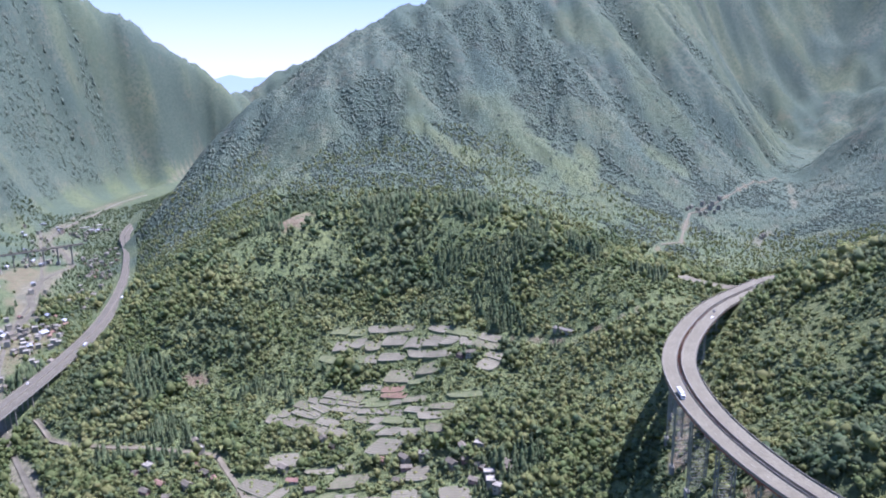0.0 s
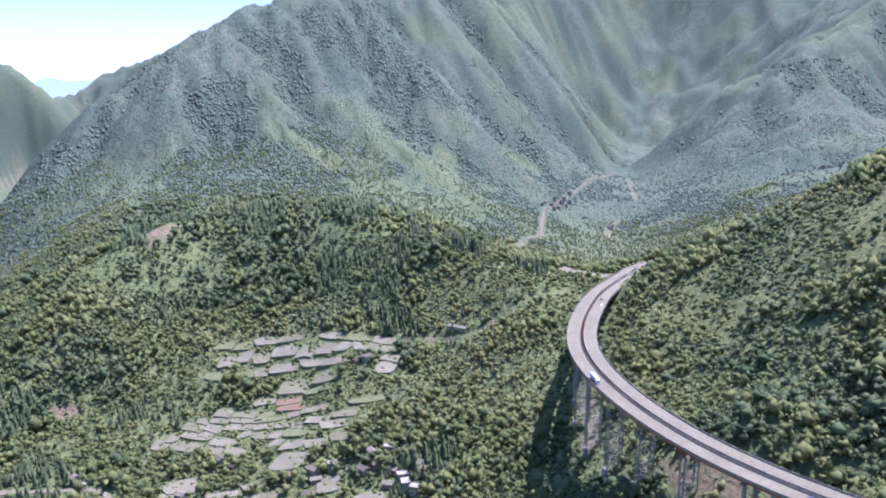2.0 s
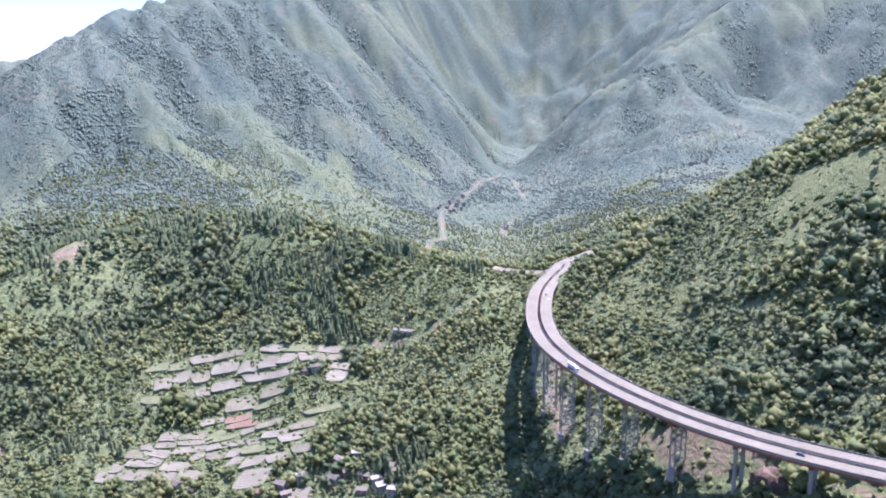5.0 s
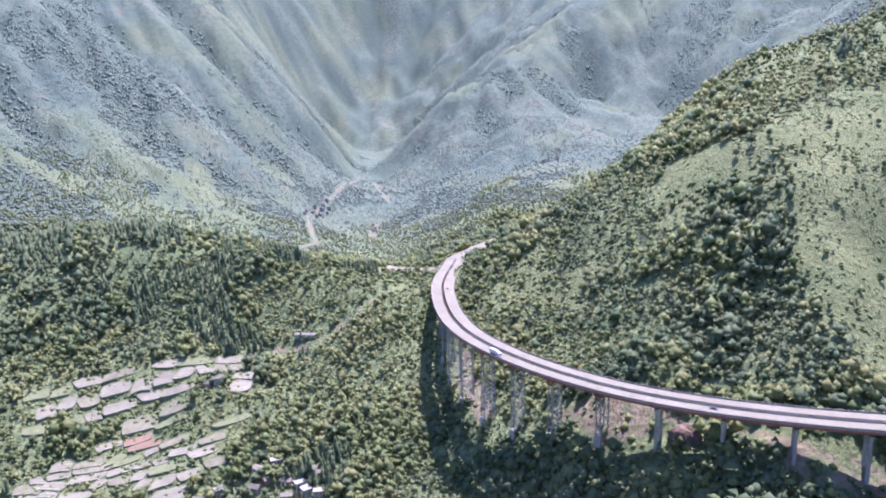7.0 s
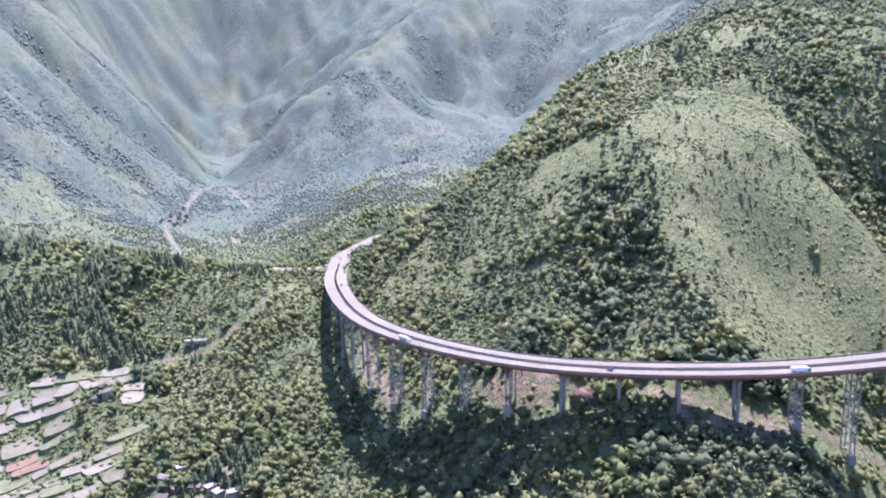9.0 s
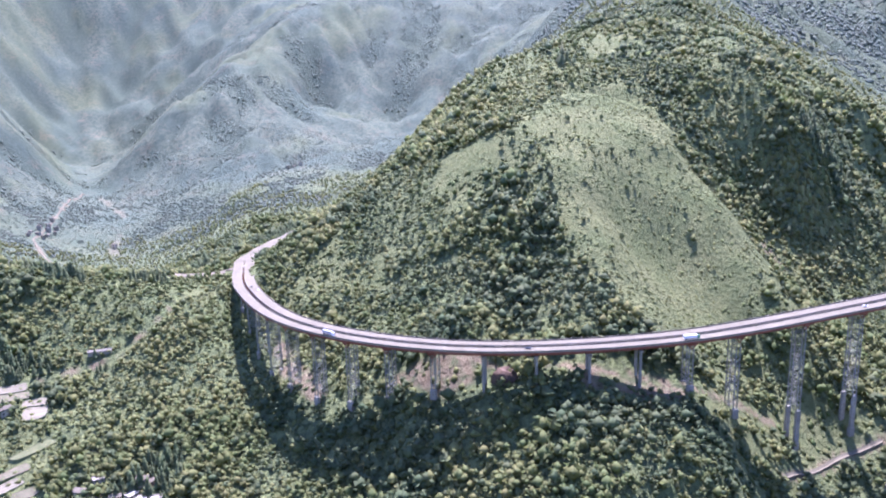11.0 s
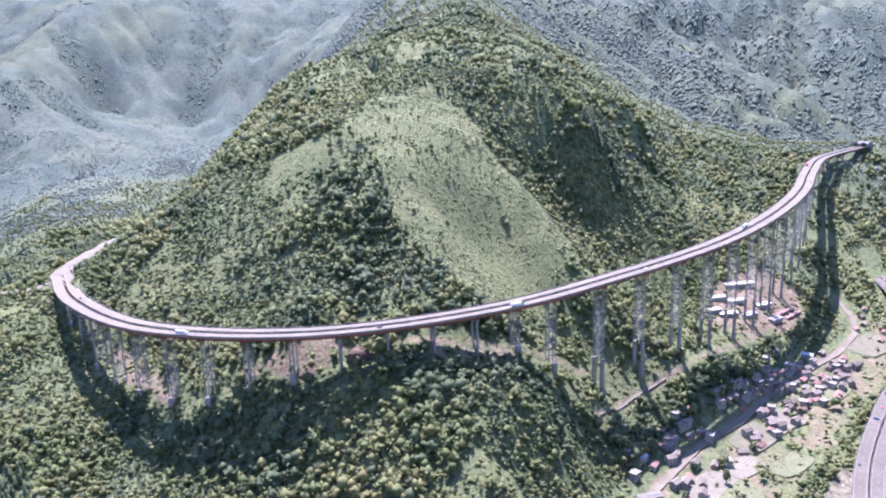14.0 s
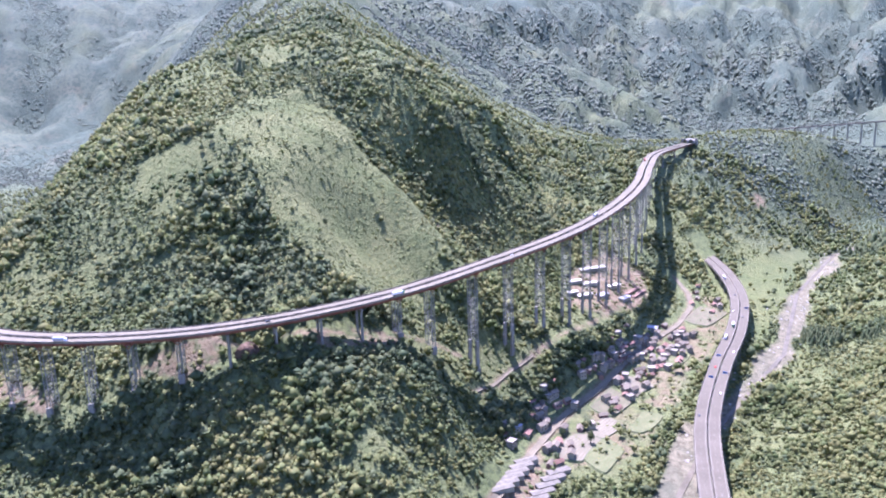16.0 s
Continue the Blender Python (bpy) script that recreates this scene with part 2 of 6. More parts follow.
LAND["island"] = [(220, -30, -14), (320, -85, -12), (450, -170, -6), (600, -260, 2), (700, -300, 6)]
LAND["south_foot"] = [(60, -110, -22), (150, -135, -17), (250, -195, -12), (400, -300, -2), (600, -430, 8)]
LAND["south_slope"] = [(-150, -180, 60), (60, -230, 65), (200, -320, 90), (400, -440, 110), (600, -560, 130)]
LAND["south_top"] = [(-300, -600, 250), (200, -700, 300), (700, -900, 330)]
LAND["town_floor"] = [(-620, 950, -55), (-680, 1250, -60), (-740, 1500, -62), (-850, 1900, -66), (-1000, 2150, -70)]
LAND["west_foot"] = [(-900, 850, -30), (-1000, 1300, -30), (-1223, 1949, -45), (-1290, 2283, -58), (-1350, 2721, -78), (-1330, 3156, -88)]
LAND["west_spur"] = [(-1243, 2022, 60), (-1300, 2060, 130), (-1500, 2200, 330)]
LAND["west_crest"] = [(-1900, 2300, 840), (-1650, 2860, 762), (-1556, 3136, 670), (-1383, 3325, 520), (-1283, 3471, 428), (-1156, 3621, 325), (-1045, 3863, 270)]
LAND["west_back"] = [(-2300, 3000, 500), (-1900, 3600, 250), (-1600, 4000, 120), (-1300, 4350, 60)]
LAND["mountain_back"] = [(-250, 2700, 330), (-150, 3200, 330), (-250, 3700, 350)]
LAND["upper_valley"] = [(-560, 2550, 150), (-500, 3000, 170), (-650, 3400, 150), (-880, 3750, 150), (-1050, 3900, 180)]
LAND["valley_head"] = [(-1150, 4200, 270), (-923, 4201, 400), (-735, 4238, 468), (-500, 4300, 520)]
LAND["rim"] = [(4200, 0, 950), (3700, 2600, 1100), (2300, 4000, 1250), (700, 4300, 850), (-2600, 3300, 450), (-2600, 1000, 600), (-1500, -600, 350), (0, -2500, 700), (2500, -2500, 800), (4000, -1500, 850)]


def along(line, step):
    """Points along a line of (x, y, z), about a step apart."""
    pts = [np.array(line[0], float)]
    for a, b in zip(line, line[1:]):
        a, b = np.array(a, float), np.array(b, float)
        n = max(1, int(round(np.linalg.norm(b - a) / step)))
        pts += [a + (b - a) * k / n for k in range(1, n + 1)]
    return np.array(pts)


def lattice_noise(x, y, seed):
    """Smooth noise in -1..1 on the unit lattice."""
    xi, yi = np.floor(x).astype(np.int64), np.floor(y).astype(np.int64)
    u, v = x - xi, y - yi
    u, v = u * u * (3 - 2 * u), v * v * (3 - 2 * v)

    def knot(i, j):
        h = (i * 374761393 + j * 668265263 + seed * 974634777) & 0xFFFFFFFF
        h = ((h ^ (h >> 13)) * 1274126177) & 0xFFFFFFFF
        return ((h ^ (h >> 16)) & 0xFFFF) / 32767.5 - 1

    low = knot(xi, yi) * (1 - u) + knot(xi + 1, yi) * u
    return low * (1 - v) + (knot(xi, yi + 1) * (1 - u) + knot(xi + 1, yi + 1) * u) * v


def rough_noise(x, y, size, octaves, seed):
    total, part = 0 * x, 1.0
    for k in range(octaves):
        total = total + part * lattice_noise(x / size, y / size, seed + k)
        size, part = size / 2, part / 2
    return total


def polyline_gap(x, y, line):
    """Distance in plan from points to a line, and how far along it, 0 to 1, the nearest place lies."""
    line = np.array(line, float)[:, :2]
    best, place = np.full(x.shape, 1e9), np.zeros(x.shape)
    for k, (a, b) in enumerate(zip(line, line[1:])):
        d = b - a
        u = np.clip(((x - a[0]) * d[0] + (y - a[1]) * d[1]) / (d @ d), 0, 1)
        gap = np.hypot(x - a[0] - u * d[0], y - a[1] - u * d[1])
        nearer = gap < best
        best, place = np.where(nearer, gap, best), np.where(nearer, (k + u) / (len(line) - 1), place)
    return best, place


def inside(x, y, outline):
    """Whether points lie inside a closed outline in plan."""
    hit = np.zeros(x.shape, bool)
    for (ax, ay), (bx, by) in zip(outline, outline[1:] + outline[:1]):
        cross = (ay > y) != (by > y)
        hit ^= cross & (x < (bx - ax) * (y - ay) / (by - ay + 1e-12) + ax)
    return hit


KNOTS = []
for land_name, land_line in LAND.items():
    near = max(abs(land_line[0][0]), abs(land_line[0][1])) < 1300
    KNOTS.append(along(land_line, 1e9 if land_name == "rim" else 28 if near else 110))
KNOTS = np.concatenate(KNOTS)
_, first_of = np.unique((KNOTS[:, :2] / 12).round().astype(int), axis=0, return_index=True)
KNOTS = KNOTS[np.sort(first_of)]


def hill_kernel(x, y):
    gap = np.hypot(x[:, None] - KNOTS[None, :, 0], y[:, None] - KNOTS[None, :, 1])
    return np.sqrt(gap * gap + 400.0) / 1000


_k = hill_kernel(KNOTS[:, 0], KNOTS[:, 1])
_n = len(KNOTS)
_system = np.zeros((_n + 3, _n + 3))
_system[:_n, :_n] = _k - 0.0025 * np.eye(_n)
_plane = np.c_[np.ones(_n), KNOTS[:, :2] / 1000]
_system[:_n, _n:], _system[_n:, :_n] = _plane, _plane.T
WEIGHTS = np.linalg.solve(_system, np.r_[KNOTS[:, 2], 0, 0, 0])


def summed_land(x, y):
    flat_x, flat_y, out = np.ravel(x), np.ravel(y), np.empty(np.size(x))
    for k in range(0, len(flat_x), 20000):
        px, py = flat_x[k:k + 20000], flat_y[k:k + 20000]
        out[k:k + 20000] = hill_kernel(px, py) @ WEIGHTS[:_n] + np.c_[np.ones(len(px)), px / 1000, py / 1000] @ WEIGHTS[_n:]
    return out.reshape(np.shape(x))


def raster(low_x, low_y, step, cols, rows):
    ys, xs = np.meshgrid(low_y + step * np.arange(rows), low_x + step * np.arange(cols), indexing="ij")
    return low_x, low_y, step, summed_land(xs, ys)


NEAR_RASTER = raster(-800.0, -700.0, 10.0, 221, 191)
FAR_RASTER = raster(-5000.0, -5000.0, 50.0, 201, 201)


def between(x, y, grid):
    low_x, low_y, step, z = grid
    u, v = (x - low_x) / step, (y - low_y) / step
    i, j = np.clip(np.floor(v).astype(int), 0, z.shape[0] - 2), np.clip(np.floor(u).astype(int), 0, z.shape[1] - 2)
    v, u = np.clip(v - i, 0, 1), np.clip(u - j, 0, 1)
    return (z[i, j] * (1 - u) + z[i, j + 1] * u) * (1 - v) + (z[i + 1, j] * (1 - u) + z[i + 1, j + 1] * u) * v


def smooth_land(x, y):
    close = (x > -790) & (x < 1390) & (y > -690) & (y < 1190)
    edge = np.minimum.reduce([x + 790, 1390 - x, y + 690, 1190 - y])
    blend = np.clip(edge / 60, 0, 1)
    return np.where(close, between(x, y, NEAR_RASTER) * blend, 0) + between(x, y, FAR_RASTER) * np.where(close, 1 - blend, 1)


def downslope_ribs(low, step, count, octaves):
    """Spurs and gullies that run down the fall of the land, as a grid of heights."""
    ys, xs = np.meshgrid(low + step * np.arange(count), low + step * np.arange(count), indexing="ij")
    z = between(xs, ys, FAR_RASTER)
    total = np.zeros_like(z)
    table = np.random.default_rng(77).uniform(size=(3, 64, 64))
    for cell, wave, tall in octaves:
        fall_y, fall_x = np.gradient(z + 1.5 * total, step)
        slope = np.hypot(fall_x, fall_y) + 1e-6
        across_x, across_y = -fall_y / slope, fall_x / slope
        ci, cj = np.floor(ys / cell).astype(int), np.floor(xs / cell).astype(int)
        waves, weights = np.zeros_like(z), np.zeros_like(z)
        for di in (-1, 0, 1):
            for dj in (-1, 0, 1):
                i, j = (ci + di) % 64, (cj + dj) % 64
                dx = xs - (cj + dj + table[0, i, j]) * cell
                dy = ys - (ci + di + table[1, i, j]) * cell
                weight = np.exp(-2.2 * (dx * dx + dy * dy) / cell ** 2)
                waves += weight * np.cos(6.283 * ((dx * across_x + dy * across_y) / wave + table[2, i, j]))
                weights += weight
        rib = waves / (weights + 1e-9)
        total += tall * np.clip(slope / 0.5, 0, 1) * (rib - 0.35 * rib * rib)
    return low, low, step, total


RIB_RASTER = downslope_ribs(-4800.0, 12.0, 801, ((330, 260, 28.0), (150, 105, 15.0), (70, 48, 6.0)))


def land_height(x, y):
    """The ground's height: the land's lines joined smoothly, with gullies on the high slopes and small unevenness."""
    x, y = np.asarray(x, float), np.asarray(y, float)
    z = smooth_land(x, y)
    away = np.hypot(x, y - 250)
    wild = np.clip((away - 900) / 900, 0, 1)
    wild = wild * np.clip((np.hypot(x - 1720, y + 820) - 260) / 300, 0.05, 1)
    warp_x, warp_y = 90 * rough_noise(x, y, 420, 2, 11), 90 * rough_noise(x, y, 420, 2, 12)
    fold = 0.45 - 2.2 * np.abs(rough_noise(x + warp_x, y + warp_y, 230, 4, 21))
    steep = np.clip((z - 30) / 110, 0, 1) * (1 + 0.6 * np.clip((away - 1900) / 500, 0, 1))
    east = np.clip((x - 1000) / 300, 0, 1)
    beyond = np.clip((x - 1450) / 300, 0, 1) * np.clip((900 - y) / 300, 0, 1)
    z = z + wild * steep * (3 + 7 * east + 8 * beyond) * fold
    z = z + (wild * steep * (1 - 0.3 * east + 1.1 * beyond) + 0.2 * (1 - wild) * np.clip((z - 110) / 80, 0, 1)) * between(x, y, RIB_RASTER)
    flank = np.clip((z - 125) / 60, 0, 1) * (1 - wild) * np.clip((470 - y) / 120, 0, 1) * np.clip((x - 430) / 120, 0, 1)
    z = z + flank * 16 * (0.35 - np.abs(lattice_noise((x + 0.25 * y + 0.3 * warp_x) / 58, y / 330, 25)) - 0.5 * np.abs(lattice_noise((x + 0.25 * y) / 27, y / 160, 26)))
    mild = np.clip((z - 15) / 60, 0, 1)
    z = z + mild * (1 - wild) * 3.5 * rough_noise(x, y, 60, 3, 31)
    return z + 0.35 * rough_noise(x, y, 14, 2, 41)

# ---- ground: one sheet out to the horizon, finest where the flight looks ----
MID = (-150.0, 30.0)
bearing = np.concatenate([np.linspace(-217, -134, 42), np.arange(-132, 48, 0.32), np.linspace(49, 142, 47)])
reach = np.concatenate([np.linspace(4, 200, 24), np.geomspace(206, 4650, 300)])
aa, rr = np.meshgrid(np.radians(bearing), reach)
gx, gy = MID[0] - rr * np.sin(aa), MID[1] + rr * np.cos(aa)
gz = land_height(gx, gy)


def sheet_mesh(name, xs, ys, zs, closed=False):
    """A mesh over a grid of points, rows by columns."""
    rows, cols = xs.shape
    me = bpy.data.meshes.new(name)
    verts = np.stack([xs, ys, zs], -1).reshape(-1, 3)
    i, j = np.meshgrid(np.arange(rows - 1), np.arange(cols if closed else cols - 1), indexing="ij")
    k = (j + 1) % cols
    quads = np.stack([i * cols + j, i * cols + k, (i + 1) * cols + k, (i + 1) * cols + j], -1).reshape(-1, 4)
    mesh_from_arrays(me, verts, quads)
    return me


def mesh_from_arrays(me, verts, faces, smooth=True):
    n, size = faces.shape
    me.vertices.add(len(verts))
    me.vertices.foreach_set("co", np.ascontiguousarray(verts, np.float32).ravel())
    me.loops.add(n * size)
    me.loops.foreach_set("vertex_index", np.ascontiguousarray(faces, np.int32).ravel())
    me.polygons.add(n)
    me.polygons.foreach_set("loop_start", np.arange(0, n * size, size, dtype=np.int32))
    me.polygons.foreach_set("loop_total", np.full(n, size, np.int32))
    me.polygons.foreach_set("use_smooth", np.full(n, smooth))
    me.update(calc_edges=True)
    return me


ground_mesh = sheet_mesh("ground", gx, gy, gz, closed=True)
ground_mesh.flip_normals()
ground = tagged(new("ground", ground_mesh), "wooded green mountainsides round a river valley", "ground", kind="structure")
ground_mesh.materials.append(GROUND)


def on_sheet(x, y):
    """The height of the ground's own mesh, between its points."""
    r, a = np.hypot(x - MID[0], y - MID[1]), np.degrees(np.arctan2(MID[0] - x, y - MID[1]))
    i = np.clip(np.searchsorted(reach, r) - 1, 0, len(reach) - 2)
    j = np.clip(np.searchsorted(bearing, a) - 1, 0, len(bearing) - 2)
    u = np.clip((r - reach[i]) / (reach[i + 1] - reach[i]), 0, 1)
    v = np.clip((a - bearing[j]) / (bearing[j + 1] - bearing[j]), 0, 1)
    return (gz[i, j] * (1 - v) + gz[i, j + 1] * v) * (1 - u) + (gz[i + 1, j] * (1 - v) + gz[i + 1, j + 1] * v) * u


def set_cover(name, values):
    layer = ground_mesh.attributes.new(name, "FLOAT", "POINT")
    layer.data.foreach_set("value", np.ascontiguousarray(values, np.float32).ravel())



# What covers the ground, as outlines and lines in plan.
MEADOW = [(365, 482), (422, 483), (420, 412), (497, 407), (583, 405), (626, 350), (600, 300), (545, 262), (500, 215), (470, 175), (440, 140), (380, 150), (350, 175), (277, 203), (283, 235), (309, 262), (325, 299), (360, 324), (405, 351), (384, 415)]
BANK_FIELDS = [(700, -285), (781, -290), (880, -350), (960, -470), (880, -420), (800, -390), (600, -290), (500, -238), (590, -258)]
SCRUB_MEADOW = [(495, 288), (548, 255), (580, 207), (552, 155), (487, 122), (404, 135), (402, 178), (424, 218), (445, 254)]
# Darker stands of scrub and conifers on the slopes, two with deck shade painted in
THICKETS = [
    [(325, 430), (378, 416), (394, 383), (368, 333), (330, 304), (312, 323), (298, 377), (301, 417)],
    [(614, 286), (622, 238), (619, 154), (762, 81), (869, -11), (1037, -66), (883, -65), (697, 6), (647, 67), (534, 121), (573, 179), (581, 228)],
    [(722, 424), (807, 381), (927, 358), (699, 309), (633, 376)],
    [(271, 467), (279, 431), (288, 372), (264, 367), (249, 414)],
    [(-144, 735), (-93, 721), (-70, 680), (-120, 665), (-165, 700), (-151, 779), (-96, 756)],
    # Dark trees, plus the high deck's shade put into leaf colour
    [(187, 551), (157, 466), (152, 378), (168, 312), (189, 243), (227, 190), (228, 149), (244, 102), (192, 129), (176, 193), (162, 261), (136, 317), (114, 315), (117, 390), (128, 456)],
    # Tall dark belt above the village, its leaf colour partly the viaduct's shadow
    [(320, 75), (374, 36), (493, -28), (671, -105), (819, -160), (824, -188), (692, -148), (559, -92), (400, -14), (320, 36), (294, 64)],
    [(172, 798), (200, 790), (233, 760), (228, 732), (174, 753)],
]
HUMP_WOOD = [(-330, 985), (-220, 1060), (-100, 1050), (0, 1004), (60, 930), (127, 840), (60, 830), (-30, 850), (-110, 860), (-240, 850), (-330, 900)]
MOUNTAIN_WOODS = [
    [(-293, 1690), (-203, 1637), (-18, 1691), (91, 1603), (175, 1375), (120, 1459), (-10, 1415), (-193, 1428), (-279, 1440)],
    [(-88, 2351), (315, 2306), (377, 2058), (570, 1976), (432, 1939), (265, 1983), (130, 2078), (-34, 2176)],
    [(826, 1816), (880, 1750), (815, 1669), (758, 1722)],
    [(970, 1390), (1122, 1300), (1030, 1230), (915, 1271)],
    [(910, 1739), (985, 1579), (800, 1200), (764, 1356)],
]
DRY_SLOPES = [
    [(245, 1691), (353, 1794), (431, 1688), (294, 1514)],
    [(586, 2017), (704, 1969), (530, 1872)],
    [(-77, 1762), (60, 1690), (54, 1640), (-31, 1683)],
]
SPUR_MEADOW = [(152, 194), (156, 169), (133, 150), (108, 168), (132, 194)]
WORKS_GRASS = [(349, 98), (377, 59), (439, 14), (493, -26), (436, -18), (395, 29), (355, 62), (304, 91)]
ISLAND_FIELDS = [(215, 25), (300, 10), (420, -75), (560, -170), (680, -230), (600, -240), (420, -150), (320, -95), (210, -40)]
FIELDS = [(-132, 837), (29, 780), (64, 738), (41, 660), (19, 628), (-18, 618), (-118, 650), (-192, 702), (-179, 725), (-144, 735), (-93, 721), (-96, 756), (-151, 779)]
LOW_FIELDS = [(-174, 645), (-78, 628), (-18, 600), (49, 550), (46, 505), (-196, 560)]
SANDPIT = [(171, 385), (172, 346), (186, 325), (191, 300), (170, 308), (160, 338), (161, 365)]
CAMP_YARD = [(631, -13), (740, -90), (708, -146), (601, -112), (538, -65), (528, -6)]
NORTH_CUT = [(212, 560), (202, 533), (166, 463), (158, 443), (151, 460), (187, 535)]
TRACK_CUT = [(196, 262), (227, 202), (254, 170), (248, 163), (222, 185), (190, 245)]
HILL_SCAR = [(564, 177), (548, 134), (533, 139), (500, 160), (540, 172)]
KNOLL_SCAR = [(1108, -414), (1101, -457), (1056, -416), (1075, -400)]
RED_BANK = [(-302, 773), (-278, 783), (-268, 767), (-295, 760)]
HUMP_CUT = [(-262, 1040), (-225, 1066), (-190, 1060), (-205, 1015), (-245, 1010)]
RIVER_SIDE_YARD = [(225, 65), (262, 40), (240, 25), (215, 30), (175, 40), (165, 72)]
VILLAGE_STREET = [(120, 95), (168, 76), (230, 51), (318, 9), (372, -32), (484, -93), (574, -160), (640, -192), (691, -200), (735, -190)]
WORKS_TRACK = [(179, 343), (198, 310), (209, 273), (212, 234), (236, 203), (258, 169), (296, 143), (330, 118)]
BENCH_TRACK = [(285, 100), (305, 92), (351, 67), (386, 36), (435, 1), (505, -40), (570, -80)]
TERRACE_TRACK = [(-460, 745), (-419, 699), (-385, 680), (-337, 666), (-282, 655), (-225, 640), (-190, 590), (-160, 540)]
SHED_TRACK = [(45, 752), (64, 743), (94, 721), (128, 695), (175, 690), (240, 700)]
SIDE_VALLEY_ROAD = [(300, 1150), (410, 1373), (465, 1422), (500, 1520), (560, 1667), (650, 1756), (766, 1896), (955, 2105)]
VALLEY_WASH = [(-700, 1060), (-727, 1180), (-737, 1243), (-805, 1331), (-840, 1439), (-845, 1502), (-855, 1600), (-950, 1751), (-1052, 1861), (-1125, 2066), (-1118, 2235), (-1161, 2531), (-1136, 2718)]
TOWN_FIELD = [(-960, 1505), (-934, 1586), (-798, 1446), (-723, 1208), (-711, 1110), (-760, 1200), (-900, 1400)]
TOWN_YARDS = [(-600, 930), (-650, 960), (-700, 1060), (-690, 1140), (-640, 1160), (-610, 1060)]
RIVER = LAND["river"]


def soft_inside(x, y, outline, seed, fringe=16.0, ragged=46):
    gap, _ = polyline_gap(x, y, outline + outline[:1])
    depth = np.where(inside(x, y, outline), gap, -gap) + fringe * 1.9 * rough_noise(x, y, ragged, 5, seed)
    return np.clip(depth / fringe + 0.1, 0, 1)


def river_gravel(x, y):
    """1 on the gravel bed of the river, 0 off it."""
    gap, at = polyline_gap(x, y, RIVER)
    wide = np.where(x < 0, 9, 10) + 8 * np.exp(-((x - 750) / 260) ** 2) + 8 * rough_noise(x, y, 70, 3, 61)
    bar = (inside(x, y, [(330, -60), (318, -125), (150, -100), (150, -40), (260, -58)])) * 40.0
    side_gap, _ = polyline_gap(x, y, LAND["side_valley"][:5])
    wash_gap, _ = polyline_gap(x, y, VALLEY_WASH)
    wash = np.clip((19 + 14 * rough_noise(x, y, 80, 3, 65) - wash_gap) / 5, 0, 1)
    creek = 0.7 * np.clip((5 + 9 * rough_noise(x, y, 60, 2, 63) - side_gap) / 4, 0, 1)
    return np.maximum(np.clip((wide + bar * np.clip(1 - gap / 60, 0, 1) - gap) / 4, 0, 1), np.maximum(creek, wash))


def cover_maps(x, y):
    grass = np.maximum.reduce([0.95 * soft_inside(x, y, MEADOW, 71, 16.0, 60)] + [soft_inside(x, y, o, 71) for o in (SPUR_MEADOW, WORKS_GRASS)] + [0.75 * soft_inside(x, y, SCRUB_MEADOW, 76, 22.0, 60), 0.5 * soft_inside(x, y, BANK_FIELDS, 77, 8.0), 0.35 * soft_inside(x, y, ISLAND_FIELDS, 74), 0.3 * soft_inside(x, y, FIELDS, 75), 0.3 * soft_inside(x, y, LOW_FIELDS, 75)])
    soil = np.maximum.reduce([soft_inside(x, y, o, 81, 5.0) for o in (CAMP_YARD, HILL_SCAR, KNOLL_SCAR, RED_BANK, HUMP_CUT, RIVER_SIDE_YARD)] + [0.9 * soft_inside(x, y, o, 87, 4.0, 22) for o in (SANDPIT, NORTH_CUT, TRACK_CUT)] + [0.5 * soft_inside(x, y, ISLAND_FIELDS, 83, 14.0) * np.clip(0.6 + rough_noise(x, y, 40, 3, 85), 0, 1), 0.6 * soft_inside(x, y, TOWN_YARDS, 82, 8.0), 0.7 * soft_inside(x, y, TOWN_FIELD, 82, 14.0)])
    for line, half in ((WORKS_TRACK, 3.0), (BENCH_TRACK, 2.5), (VILLAGE_STREET, 5.0), (TERRACE_TRACK, 3.0), (SHED_TRACK, 1.8), (SIDE_VALLEY_ROAD, 1.5)):
        gap, _ = polyline_gap(x, y, line)
        soil = np.maximum(soil, np.clip(half + 2 * rough_noise(x, y, 18, 2, 91) - gap, 0, 1))
    bare = 0.75 * soft_inside(x, y, ISLAND_FIELDS, 84, 8.0) * (rough_noise(x, y, 26, 3, 95) > 0.0)
    clearing = np.clip(4 * (rough_noise(x, y, 70, 4, 97) - 0.3), 0, 0.8) * np.clip((x - 180) / 60, 0, 1) * np.clip((1100 - x) / 200, 0, 1) * np.clip((900 - y) / 100, 0, 1)
    return np.maximum(grass, clearing), np.maximum(soil, bare), river_gravel(x, y)


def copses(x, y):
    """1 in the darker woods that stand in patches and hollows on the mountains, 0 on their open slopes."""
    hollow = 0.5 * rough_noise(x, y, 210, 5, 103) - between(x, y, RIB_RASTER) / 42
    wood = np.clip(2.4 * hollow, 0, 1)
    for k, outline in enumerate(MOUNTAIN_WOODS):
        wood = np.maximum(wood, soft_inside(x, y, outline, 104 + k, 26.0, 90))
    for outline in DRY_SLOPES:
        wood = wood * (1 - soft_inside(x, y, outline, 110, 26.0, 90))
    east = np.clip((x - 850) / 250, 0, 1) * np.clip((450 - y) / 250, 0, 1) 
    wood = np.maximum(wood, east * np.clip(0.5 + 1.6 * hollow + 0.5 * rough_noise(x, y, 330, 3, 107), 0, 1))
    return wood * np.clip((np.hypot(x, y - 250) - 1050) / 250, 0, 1)


